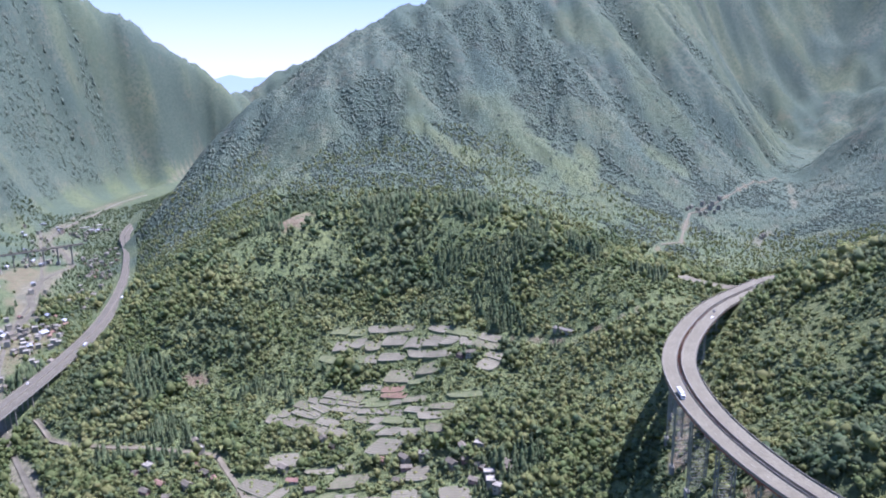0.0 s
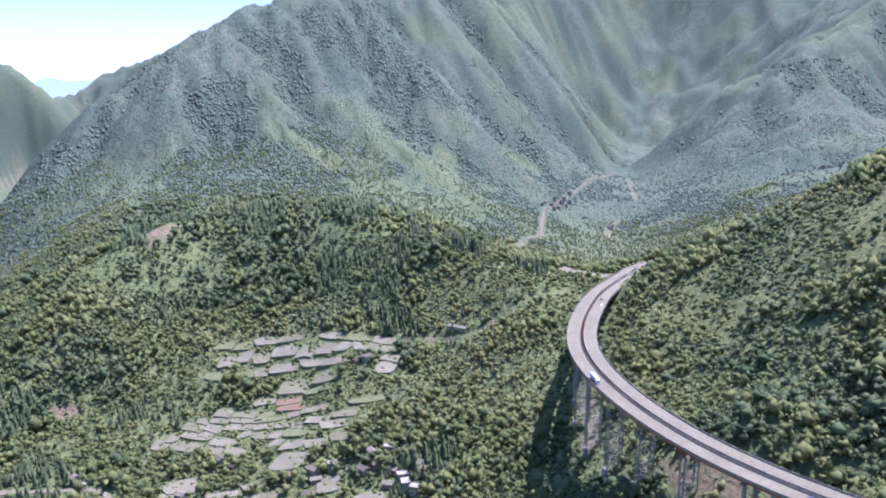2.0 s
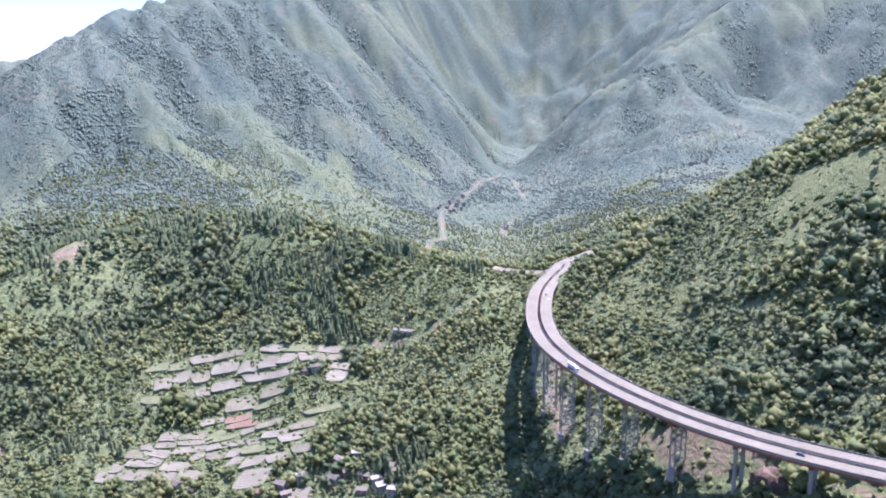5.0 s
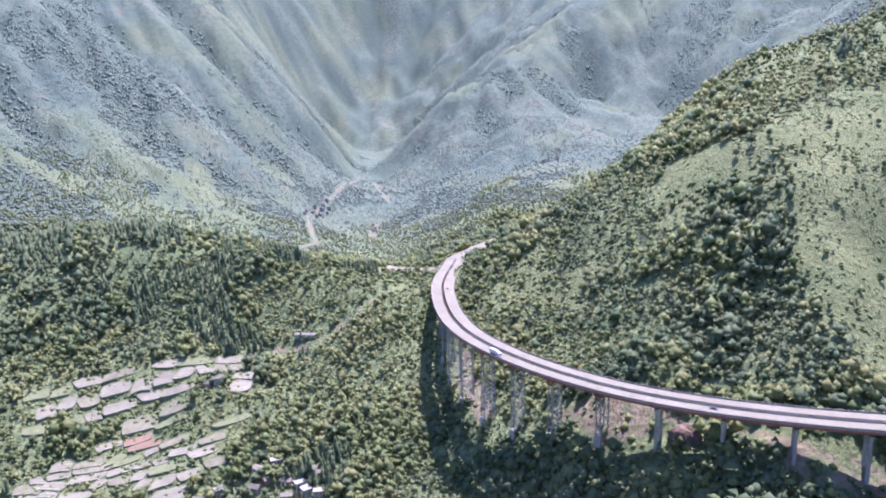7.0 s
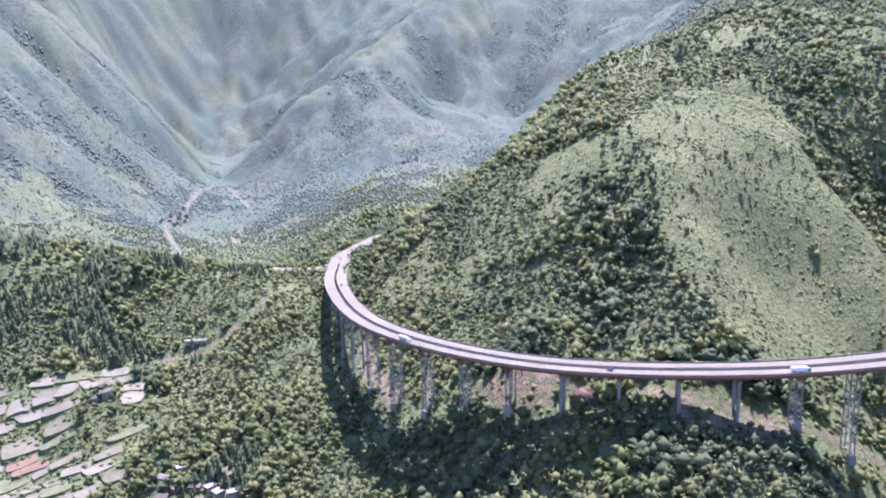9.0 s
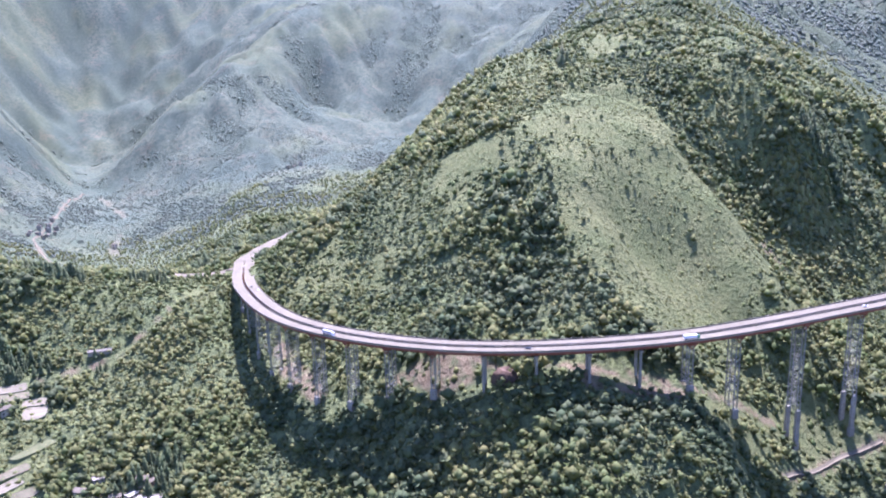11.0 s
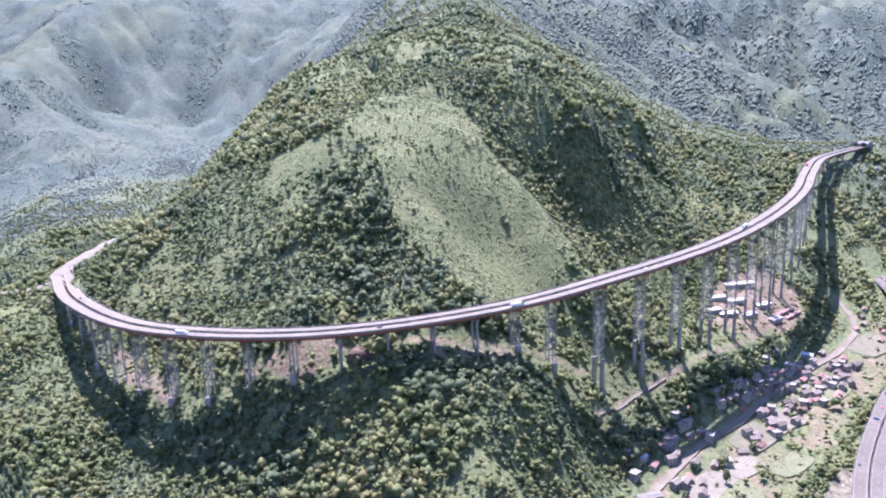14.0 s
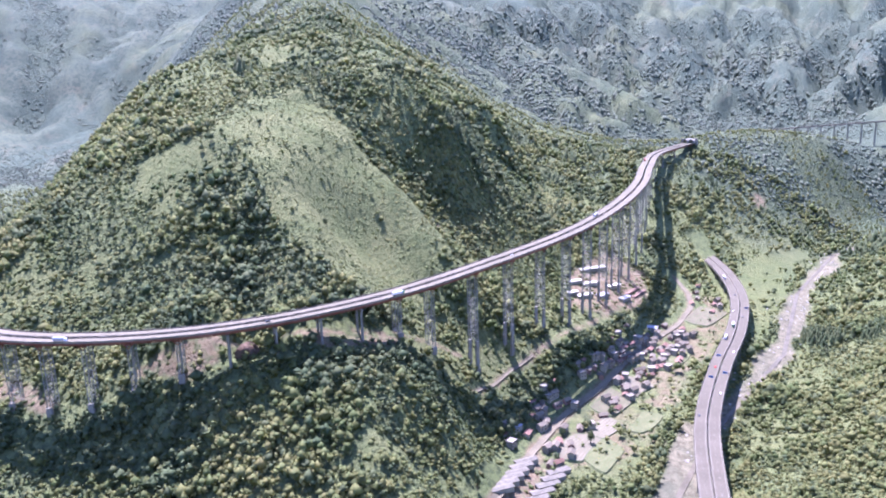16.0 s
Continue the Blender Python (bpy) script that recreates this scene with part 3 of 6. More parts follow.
away = np.hypot(gx, gy - 250)
cover_grass, cover_soil, cover_gravel = cover_maps(gx, gy)
# The painted haze sets in from 1000 m and is full at 1700 m
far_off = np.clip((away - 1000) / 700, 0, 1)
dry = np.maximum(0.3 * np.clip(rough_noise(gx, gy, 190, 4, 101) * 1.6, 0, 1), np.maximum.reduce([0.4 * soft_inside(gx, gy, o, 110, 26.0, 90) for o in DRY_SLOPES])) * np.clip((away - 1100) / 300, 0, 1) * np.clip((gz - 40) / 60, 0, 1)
set_cover("upland_haze", far_off * (1 - 0.4 * np.clip((gx - 900) / 300, 0, 1) * np.clip((700 - gy) / 300, 0, 1) * np.clip((2700 - away) / 900, 0, 1)) * np.clip((gz + 62) / 40, 0.45, 1))
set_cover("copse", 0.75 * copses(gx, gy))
set_cover("grass", np.maximum(cover_grass, dry))
set_cover("soil", cover_soil)
set_cover("gravel", cover_gravel)

# ---- building helpers ----
def part(name, bm, material, parent, label=""):
    """Links a bmesh as one mesh object under a thing or a part."""
    me = bpy.data.meshes.new(name)
    bm.to_mesh(me)
    bm.free()
    me.materials.append(material)
    ob = new(name, me)
    ob.parent = parent
    if label:
        ob["label"] = label
    return ob


def shared_part(name, me, parent, m):
    ob = new(name, me)
    ob.parent, ob.matrix_basis = parent, m
    return ob


def mesh_of(name, bm, material):
    me = bpy.data.meshes.new(name)
    bm.to_mesh(me)
    bm.free()
    me.materials.append(material)
    return me


def box(bm, x, y, z, sx, sy, sz, turn=0.0, bevel=0.0):
    """A box centred at x, y on z, turned about its upright axis."""
    m = Matrix.Translation((x, y, z + sz / 2)) @ Matrix.Rotation(turn, 4, "Z") @ Matrix.Diagonal((sx, sy, sz, 1))
    made = bmesh.ops.create_cube(bm, size=1, matrix=m)
    if bevel:
        edges = {e for v in made["verts"] for e in v.link_edges}
        bmesh.ops.bevel(bm, geom=list(edges), offset=bevel, segments=1, affect="EDGES")


def bar(bm, a, b, width, sides=4):
    """A straight bar from a to b."""
    a, b = Vector(a), Vector(b)
    d = b - a
    m = Matrix.Translation((a + b) / 2) @ d.to_track_quat("Z", "Y").to_matrix().to_4x4()
    bmesh.ops.create_cone(bm, cap_ends=True, segments=sides, radius1=width / 2, radius2=width / 2, depth=d.length, matrix=m)


def curve_points(nodes, step):
    """A smooth line through nodes, in even steps: places and level unit ways."""
    c = np.array(nodes, float)
    p = np.vstack([2 * c[0] - c[1], c, 2 * c[-1] - c[-2]])
    out = []
    for i in range(1, len(p) - 2):
        u = np.linspace(0, 1, 60, endpoint=False)[:, None]
        q, r, s, t = p[i - 1:i + 3]
        out.append(0.5 * (2 * r + (s - q) * u + (2 * q - 5 * r + 4 * s - t) * u ** 2 + (3 * r - q - 3 * s + t) * u ** 3))
    line = np.vstack([*out, p[-2:-1]])
    run = np.r_[0, np.cumsum(np.linalg.norm(np.diff(line, axis=0), axis=1))]
    s = np.linspace(0, run[-1], max(2, int(round(run[-1] / step)) + 1))
    places = np.stack([np.interp(s, run, line[:, k]) for k in range(3)], -1)
    ways = np.gradient(places, axis=0)
    ways[:, 2] = 0
    return places, ways / np.linalg.norm(ways, axis=1)[:, None], s


def ribbon(bm, places, ways, outline, closed=True):
    """Sweeps an outline of (to the right, up) along a line."""
    right = np.stack([ways[:, 1], -ways[:, 0], 0 * ways[:, 0]], -1)
    rings = [[bm.verts.new(p + r * a + np.array((0, 0, b))) for a, b in outline] for p, r in zip(places, right)]
    n = len(outline)
    for one, two in zip(rings, rings[1:]):
        for k in range(n if closed else n - 1):
            bm.faces.new((one[k], two[k], two[(k + 1) % n], one[(k + 1) % n]))
    if closed:
        bm.faces.new(rings[0])
        bm.faces.new(rings[-1][::-1])
    bmesh.ops.recalc_face_normals(bm, faces=bm.faces)


ROADWAY = two_tone("pale_worn_roadway", (0.106, 0.096, 0.0632), (0.135, 0.124, 0.0837), 0.05, 0.7, 0.85, bump=0.02)
CONCRETE = two_tone("weathered_concrete", (0.18, 0.175, 0.14), (0.247, 0.237, 0.191), 0.08, 0.6, 0.9, bump=0.03)
PARAPET = two_tone("parapet_concrete", (0.123, 0.114, 0.0781), (0.16, 0.148, 0.104), 0.1, 0.9, 0.85)
RAIL_STEEL = two_tone("galvanised_rail", (0.15, 0.138, 0.118), (0.19, 0.176, 0.152), 0.3, None, 0.6)
TRUSS_RED = two_tone("red_brown_truss_steel", (0.18, 0.06, 0.036), (0.24, 0.095, 0.058), 0.2, 1.0, 0.7)
LATTICE_STEEL = two_tone("pale_lattice_steel", (0.19, 0.2, 0.165), (0.255, 0.262, 0.22), 0.2, 1.0, 0.55, 0.2)
ROAD_PAINT = two_tone("white_road_paint", (0.163, 0.16, 0.125), (0.204, 0.2, 0.158), 0.5, None, 0.8)
ASPHALT = two_tone("grey_motorway_asphalt", (0.0779, 0.071, 0.0502), (0.103, 0.094, 0.0679), 0.04, 0.8, 0.9)
GANTRY_BLUE = two_tone("blue_sign_face", (0.02, 0.09, 0.3), (0.03, 0.12, 0.36), 0.4, None, 0.5)

# The high viaduct: (x, y, road height) along its middle, from the col to the tunnel.
HIGH_LINE = [(328.6, 729.3, 126.6), (227.4, 613.6, 131.4), (160.7, 475.1, 134.7), (166.3, 322.5, 138.5), (242.8, 187.0, 143.0), (357.9, 79.8, 149.1), (485.6, -14.2, 155.4), (628.0, -85.4, 162.0), (778.5, -139.3, 169.3), (934.0, -176.7, 176.4), (1087.0, -222.9, 183.6), (1218.3, -314.3, 190.9)]
# The lower motorway on its viaduct over the village, and the one down the valley.
LOW_LINE = [(902, -261, 34), (773, -270, 29), (644, -258, 24), (520, -220, 18.5), (402, -168, 12.5), (281, -124, 7), (154, -98, 1), (20, -80, -6)]
VALLEY_LINE = [(-500, 260, -3), (-484, 421, -9), (-493, 723, -18), (-527, 1024, -27), (-609, 1315, -36), (-720, 1596, -44), (-848, 1870, -53), (-927, 2162, -62)]


def lane_part(name, places, ways, low, high, z0, z1, material, owner, label=""):
    bm = bmesh.new()
    ribbon(bm, places, ways, [(low, z0), (high, z0), (high, z1), (low, z1)])
    return part(name, bm, material, owner, label)


def deck_parts(owner, nodes, centre, half, depth, road, step=6.0):
    """One carriageway: slab, road surface, parapets with a rail, and painted lines."""
    places, ways, s = curve_points(nodes, step)
    lane_part("deck_slab", places, ways, centre - half, centre + half, -depth, -0.12, CONCRETE, owner, "grey concrete deck slab")
    lane_part("road_surface", places, ways, centre - half + 0.45, centre + half - 0.45, -0.12, 0.0, road, owner, "pale worn road surface")
    for side in (-1, 1):
        edge = centre + side * (half - 0.22)
        bm = bmesh.new()
        ribbon(bm, places, ways, [(edge - 0.22, -0.12), (edge + 0.22, -0.12), (edge + 0.12, 0.85), (edge - 0.12, 0.85)])
        wall = part("parapet", bm, PARAPET, owner, "pale concrete parapet")
        bm = bmesh.new()
        ribbon(bm, places, ways, [(edge - 0.07, 1.05), (edge + 0.07, 1.05), (edge + 0.07, 1.2), (edge - 0.07, 1.2)])
        right = np.stack([ways[:, 1], -ways[:, 0], 0 * ways[:, 0]], -1)
        for p in (places + right * edge)[::1]:
            box(bm, p[0], p[1], p[2] + 0.85, 0.16, 0.16, 0.25)
        part("handrail", bm, RAIL_STEEL, wall, "galvanised steel rail")
        lane_part("edge_line", places, ways, centre + side * (half - 1.3) - 0.12, centre + side * (half - 1.3) + 0.12, 0.0, 0.012, ROAD_PAINT, owner, "white edge line")
    bm = bmesh.new()
    right = np.stack([ways[:, 1], -ways[:, 0], 0 * ways[:, 0]], -1)
    for p, w, r in zip(places[::2], ways[::2], right[::2]):
        q = p + r * centre
        box(bm, q[0], q[1], q[2], 6.0, 0.2, 0.012, math.atan2(w[1], w[0]))
    part("lane_marking", bm, ROAD_PAINT, owner, "broken white lane line")["kind"] = "stuff"


def truss_part(owner, nodes, offset, height, bay=4.4):
    """A tubular steel truss girder under a carriageway: two upper chords, one lower chord, and webs between them."""
    places, ways, s = curve_points(nodes, bay)
    right = np.stack([ways[:, 1], -ways[:, 0], 0 * ways[:, 0]], -1)
    tops = [places + right * (offset + side * 4.75) + np.array((0, 0, -1.3)) for side in (-1, 1)]
    low = places + right * offset + np.array((0, 0, -1.3 - height))
    truss = new("truss_girder")
    truss.parent = owner
    truss["label"] = "red-brown tubular steel truss girder"
    for name, line, width in (("upper_chord", tops[0], 0.95), ("upper_chord", tops[1], 0.95), ("lower_chord", low, 0.8)):
        bm = bmesh.new()
        w = width / 2
        ribbon(bm, line, ways, [(-w, -w), (w, -w), (w, w), (-w, w)])
        part(name, bm, TRUSS_RED, truss)
    bm = bmesh.new()
    for k in range(len(places) - 1):
        mid = (low[k] + low[k + 1]) / 2
        for top in tops:
            bar(bm, top[k], mid, 0.4)
            bar(bm, top[k + 1], mid, 0.4)
    part("web", bm, TRUSS_RED, truss)["kind"] = "stuff"



def lattice_pier(owner, place, way, height, solid):
    """A tall pier: four steel tubes in two pairs, lattice bars between them, and solid concrete feet where it is tallest."""
    ob = new("pier")
    ob.parent = owner
    ob["label"] = "tall lattice pier of pale steel tubes"
    ob.matrix_basis = Matrix.Translation(place) @ Matrix.Rotation(math.atan2(way[1], way[0]), 4, "Z")
    corners = [(a * 1.7, b * 5.2) for a, b in ((-1, -1), (1, -1), (1, 1), (-1, 1))]
    foot = 3.0
    for cx, cy in corners:
        bm = bmesh.new()
        bar(bm, (cx, cy, -4), (cx, cy, height), 0.9, 8)
        part("leg", bm, LATTICE_STEEL, ob)
    for side in (-1, 1):
        bm = bmesh.new()
        box(bm, 0, side * 5.2, -5, 5.2, 3.0, 5 + foot, bevel=0.2)
        part("plinth", bm, CONCRETE, ob, "grey concrete plinth")
        if solid > 0:
            bm = bmesh.new()
            box(bm, 0, side * 5.2, foot - 0.5, 4.2, 2.2, solid, bevel=0.15)
            part("concrete_shaft", bm, CONCRETE, ob, "solid grey concrete shaft")
    bm, level, turn = bmesh.new(), foot + max(0, solid - 0.5), 0
    while level < height - 2:
        top = min(level + 3.8, height)
        for a in (-1.7, 1.7):
            bar(bm, (a, -5.2, top), (a, 5.2, top), 0.36)
            one, two = ((-5.2, 5.2), (5.2, -5.2))[turn % 2]
            bar(bm, (a, one, level), (a, two, top), 0.24)
        for b in (-5.2, 5.2):
            bar(bm, (-1.7, b, level), (1.7, b, top), 0.24)
        level, turn = top, turn + 1
    part("bracing", bm, LATTICE_STEEL, ob)["kind"] = "stuff"
    for side in (-1, 1):
        bm = bmesh.new()
        box(bm, 0, side * 5.6, height - 0.2, 5.0, 4.2, 1.0, bevel=0.1)
        for reach in (-6.5, 6.5):
            bar(bm, (0, side * 5.6, height - 3.5), (reach, side * 6.4, height + 3.2), 0.7, 6)
        part("pier_head", bm, TRUSS_RED, ob, "red-brown steel pier head")
    return ob


def column_pier(owner, place, way, height, spread, width, head=1.4):
    """A short pier: two round concrete columns and a cross beam."""
    ob = new("pier")
    ob.parent = owner
    ob["label"] = "twin round concrete columns"
    ob.matrix_basis = Matrix.Translation(place) @ Matrix.Rotation(math.atan2(way[1], way[0]), 4, "Z")
    for side in (-1, 1):
        bm = bmesh.new()
        bar(bm, (0, side * spread, -5), (0, side * spread, height - head + 0.1), width, 12)
        part("column", bm, CONCRETE, ob)
    bm = bmesh.new()
    box(bm, 0, 0, height - head, width * 1.1, 2 * spread + width + 3.0, head, bevel=0.2)
    part("cross_beam", bm, CONCRETE, ob)
    return ob


def viaduct(name, label):
    return tagged(new(name), label, "bridge")


high_viaduct = viaduct("high_viaduct", "curving twin-deck viaduct on tall steel lattice piers")
for lane in (-6.55, 6.55):
    deck_parts(high_viaduct, HIGH_LINE, lane, 5.45, 0.55, ROADWAY)
    truss_part(high_viaduct, HIGH_LINE, lane, 3.0)
places, ways, run = curve_points(HIGH_LINE, 1.0)
PIER_RUNS = [99 + 38.8 * k for k in range(16)] + [741 + 57.3 * k for k in range(17)]
for at in (int(round(r)) for r in PIER_RUNS):
    spot, way = places[at], ways[at]
    base = float(land_height(spot[:1], spot[1:2])[0])
    height = spot[2] - 5.6 - base
    if height < 4:
        continue
    if 470 < at < 620 and height < 45:
        column_pier(high_viaduct, (spot[0], spot[1], base), way, height, 5.0, 2.4)
    else:
        lattice_pier(high_viaduct, (spot[0], spot[1], base), way, height, 28.0 if height > 75 else 0.0)
# Red cross frames that tie the two decks, seen down the gap between them
tie_mesh = bmesh.new()
bar(tie_mesh, (0, -1.9, -1.1), (0, 1.9, -1.1), 0.5)
bar(tie_mesh, (0, -1.9, -3.4), (0, 1.9, -1.3), 0.35)
bar(tie_mesh, (0, -1.9, -1.3), (0, 1.9, -3.4), 0.35)
tie_mesh = mesh_of("cross_frame", tie_mesh, TRUSS_RED)
for at in range(46, 420, 6):
    shared_part("cross_frame", tie_mesh, high_viaduct, Matrix.Translation(places[at]) @ Matrix.Rotation(math.atan2(ways[at][1], ways[at][0]), 4, "Z"))
for at, long_way in ((30, 9.0), (62, 4.0)):
    bm = bmesh.new()
    box(bm, 0, 0, -0.4, long_way, 2.6, 0.42, bevel=0.05)
    slab = part("crossover_slab", bm, CONCRETE, high_viaduct, "pale concrete crossover between the decks")
    slab.matrix_basis = Matrix.Translation(places[at]) @ Matrix.Rotation(math.atan2(ways[at][1], ways[at][0]), 4, "Z")

low_viaduct = viaduct("low_viaduct", "grey motorway viaduct curving over the river village")
valley_viaduct = viaduct("valley_viaduct", "grey motorway viaduct running down the main valley")
for owner, nodes, span in ((low_viaduct, LOW_LINE, 30), (valley_viaduct, VALLEY_LINE, 40)):
    for lane in (-6.2, 6.2):
        deck_parts(owner, nodes, lane, 5.75, 1.9, ASPHALT)
    places, ways, run = curve_points(nodes, 1.0)
    for at in range(12, len(places) - 8, span):
        spot, way = places[at], ways[at]
        base = float(land_height(spot[:1], spot[1:2])[0])
        height = spot[2] - 1.85 - base
        if height > 3:
            for lane in (-6.2, 6.2):
                side = np.array((way[1], -way[0])) * lane
                column_pier(owner, (spot[0] + side[0], spot[1] + side[1], base), way, height, 3.0, 1.7)

# ---- the plan of the terraced plots ----
taken_by_houses = [(15, 578), (27, 588), (27, 566), (12, 590), (-123, 648), (-113, 636), (47, 556), (34, 543), (40, 530), (12, 722), (23, 719), (-38, 583), (-23, 592), (-298, 620), (-285, 624), (-252, 660), (-243, 645), (-238, 623), (-227, 612), (-237, 592), (-250, 580), (-141, 590), (-128, 652), (-122, 575), (21, 553), (33, 553), (52, 548), (-40, 592), (-44, 568), (-153, 608), (-265, 600), (-275, 590), (-214, 600), (-60, 598), (2, 575)]
PLOTS, KINDS = [], []
plot_rng = random.Random(19)
for outline, lie, mid_x, mid_y in ((FIELDS, -24, -55, 715), (LOW_FIELDS, -16, -70, 570)):
    c, s = math.cos(radians(lie)), math.sin(radians(lie))
    v = -170.0
    while v < 170:
        deep = plot_rng.uniform(10, 25)
        u = -190 + plot_rng.uniform(0, 25)
        while u < 190:
            wide = plot_rng.uniform(13, 37)
            pu, pv = u + wide / 2, v + deep / 2 + 9 * math.sin((u + 1.3 * v) / 47) + plot_rng.uniform(-4, 4)
            x, y = mid_x + pu * c - pv * s, mid_y + pu * s + pv * c
            u += wide
            here = all(inside(np.array([x + k * wide * 0.36 * c]), np.array([y + k * wide * 0.36 * s]), outline)[0] for k in (-1, 0, 1))
            if not here or plot_rng.random() < 0.2 or any((x - a) ** 2 + (y - b) ** 2 < (7 + 0.25 * wide) ** 2 for a, b in taken_by_houses):
                continue
            PLOTS.append((x, y, wide - 1.2, deep - 0.8, lie + math.degrees(math.atan(9 / 47 * math.cos((pu + 1.3 * v) / 47))) + plot_rng.gauss(0, 4)))
            KINDS.append("red" if (x + 62) ** 2 + (y - 704) ** 2 < 220 else plot_rng.choice(("mulch", "mulch", "mulch", "mulch", "tilth", "crop", "mulch")))
        v += deep


def on_plot(x, y, margin):
    """Whether points lie on one of the plots, or within a margin of it."""
    hit = np.zeros(np.shape(x), bool)
    for px, py, length, width, turn in PLOTS:
        c, s = math.cos(radians(turn)), math.sin(radians(turn))
        u, v = (x - px) * c + (y - py) * s, -(x - px) * s + (y - py) * c
        hit |= (np.abs(u) < 0.5 * length + margin) & (np.abs(v) < 0.5 * width + margin)
    return hit


# ---- woods ----
LEAF_LIGHT = foliage("broadleaf_foliage", (0.112, 0.142, 0.048), (0.196, 0.21, 0.078), 0.18, 0.025)
LEAF_DARK = foliage("dark_foliage", (0.076, 0.108, 0.048), (0.116, 0.144, 0.066), 0.18, 0.02)
# Far scrub leaves, greyed and blued to carry the same painted haze
LEAF_HAZED = foliage("hazed_scrub_foliage", (0.074, 0.102, 0.07), (0.1, 0.124, 0.082), 0.14, 0.02, 0.25)
BARK = two_tone("grey_brown_bark", (0.1, 0.08, 0.06), (0.16, 0.13, 0.1), 0.5, 3.0, 0.95)
wood_rng = np.random.default_rng(7)

_g = (1 + 5 ** 0.5) / 2
ICO_V = np.array([(-1, _g, 0), (1, _g, 0), (-1, -_g, 0), (1, -_g, 0), (0, -1, _g), (0, 1, _g), (0, -1, -_g), (0, 1, -_g), (_g, 0, -1), (_g, 0, 1), (-_g, 0, -1), (-_g, 0, 1)], float) / math.hypot(1, _g)
ICO_F = np.array([(0, 11, 5), (0, 5, 1), (0, 1, 7), (0, 7, 10), (0, 10, 11), (1, 5, 9), (5, 11, 4), (11, 10, 2), (10, 7, 6), (7, 1, 8), (3, 9, 4), (3, 4, 2), (3, 2, 6), (3, 6, 8), (3, 8, 9), (4, 9, 5), (2, 4, 11), (6, 2, 10), (8, 6, 7), (9, 8, 1)])
OCT_V = np.array([(1, 0, 0), (-1, 0, 0), (0, 1, 0), (0, -1, 0), (0, 0, 1), (0, 0, -1)], float)
OCT_F = np.array([(0, 2, 4), (2, 1, 4), (1, 3, 4), (3, 0, 4), (2, 0, 5), (1, 2, 5), (3, 1, 5), (0, 3, 5)])


def joined(pieces):
    verts, faces, n = [], [], 0
    for v, f in pieces:
        verts.append(v)
        faces.append(f + n)
        n += len(v)
    return np.concatenate(verts), np.concatenate(faces)


def lump(rng, centre, size, fine, squash=0.8):
    v, f = (ICO_V, ICO_F) if fine else (OCT_V, OCT_F)
    v = v * (1 + rng.uniform(-0.28, 0.28, (len(v), 1))) * size * np.array((1, 1, squash)) * rng.uniform(0.85, 1.15, 3)
    a = rng.uniform(0, 6.28)
    c, s = math.cos(a), math.sin(a)
    return v @ np.array(((c, s, 0), (-s, c, 0), (0, 0, 1))) + centre, f


def leaf_tufts(rng, count, radius, low, high, size):
    """Loose three-cornered sprays round the outside of a crown."""
    way = rng.normal(size=(count, 3))
    way /= np.linalg.norm(way, axis=1)[:, None]
    way[:, 2] = np.abs(way[:, 2]) * 0.9 - 0.1
    centre = way * radius * rng.uniform(0.8, 1.12, (count, 1))
    centre[:, 2] = low + (high - low) * (0.35 + 0.62 * way[:, 2])
    corner = rng.normal(size=(count, 3, 3)) * size * 0.62
    v = (centre[:, None] + corner).reshape(-1, 3)
    return v, np.arange(3 * count).reshape(-1, 3)


def broad_crown(rng, lumps, tufts, fine, trunk, full=True):
    """A round crown one unit high: leafy clumps round a tapered trunk with limbs."""
    pieces = [lump(rng, (0, 0, 0.58), 0.27 if full else 0.34, full, 1.15)]
    for k in range(lumps):
        a = 6.28 * (k + rng.uniform(-0.3, 0.3)) / max(1, lumps)
        r = rng.uniform(0.18, 0.33)
        pieces.append(lump(rng, (r * math.cos(a), r * math.sin(a), rng.uniform(0.36, 0.86)), rng.uniform(0.12, 0.21), fine))
    if tufts:
        pieces.append(leaf_tufts(rng, tufts, 0.42, 0.2, 1.0, 0.13))
    return joined(pieces)


def trunk_piece(rng):
    ring = np.array([(math.cos(a), math.sin(a), 0) for a in (0, 1.57, 3.14, 4.71)])
    parts = []
    ends = [((0, 0, -0.15), (0.02, 0, 0.6), 0.03, 0.014)]
    for a, b, wa, wb in ends:
        v = np.concatenate([ring * wa + np.array(a), ring * wb + np.array(b)])
        f = []
        for k in range(4):
            n = (k + 1) % 4
            f += [(k, n, 4 + n), (k, 4 + n, 4 + k)]
        parts.append((v, np.array(f)))
    return joined(parts)


def fir_crown(rng, tiers):
    """A pointed conifer one unit high: drooping tiers round the stem."""
    pieces = []
    for k in range(tiers):
        low, top = 0.12 + 0.8 * k / tiers, min(1.0, 0.12 + 0.8 * (k + 1.7) / tiers)
        r = 0.26 * (1 - k / tiers) + 0.05
        n = 7
        ang = np.arange(n) * 6.283 / n + rng.uniform(0, 6)
        rim = np.c_[np.cos(ang) * r * rng.uniform(0.65, 1.2, n), np.sin(ang) * r * rng.uniform(0.65, 1.2, n), low + rng.uniform(-0.04, 0.04, n)]
        v = np.vstack([rim, (rng.uniform(-0.02, 0.02), rng.uniform(-0.02, 0.02), top)])
        f = np.array([(j, (j + 1) % n, n) for j in range(n)])
        pieces.append((v, f))
    return joined(pieces)


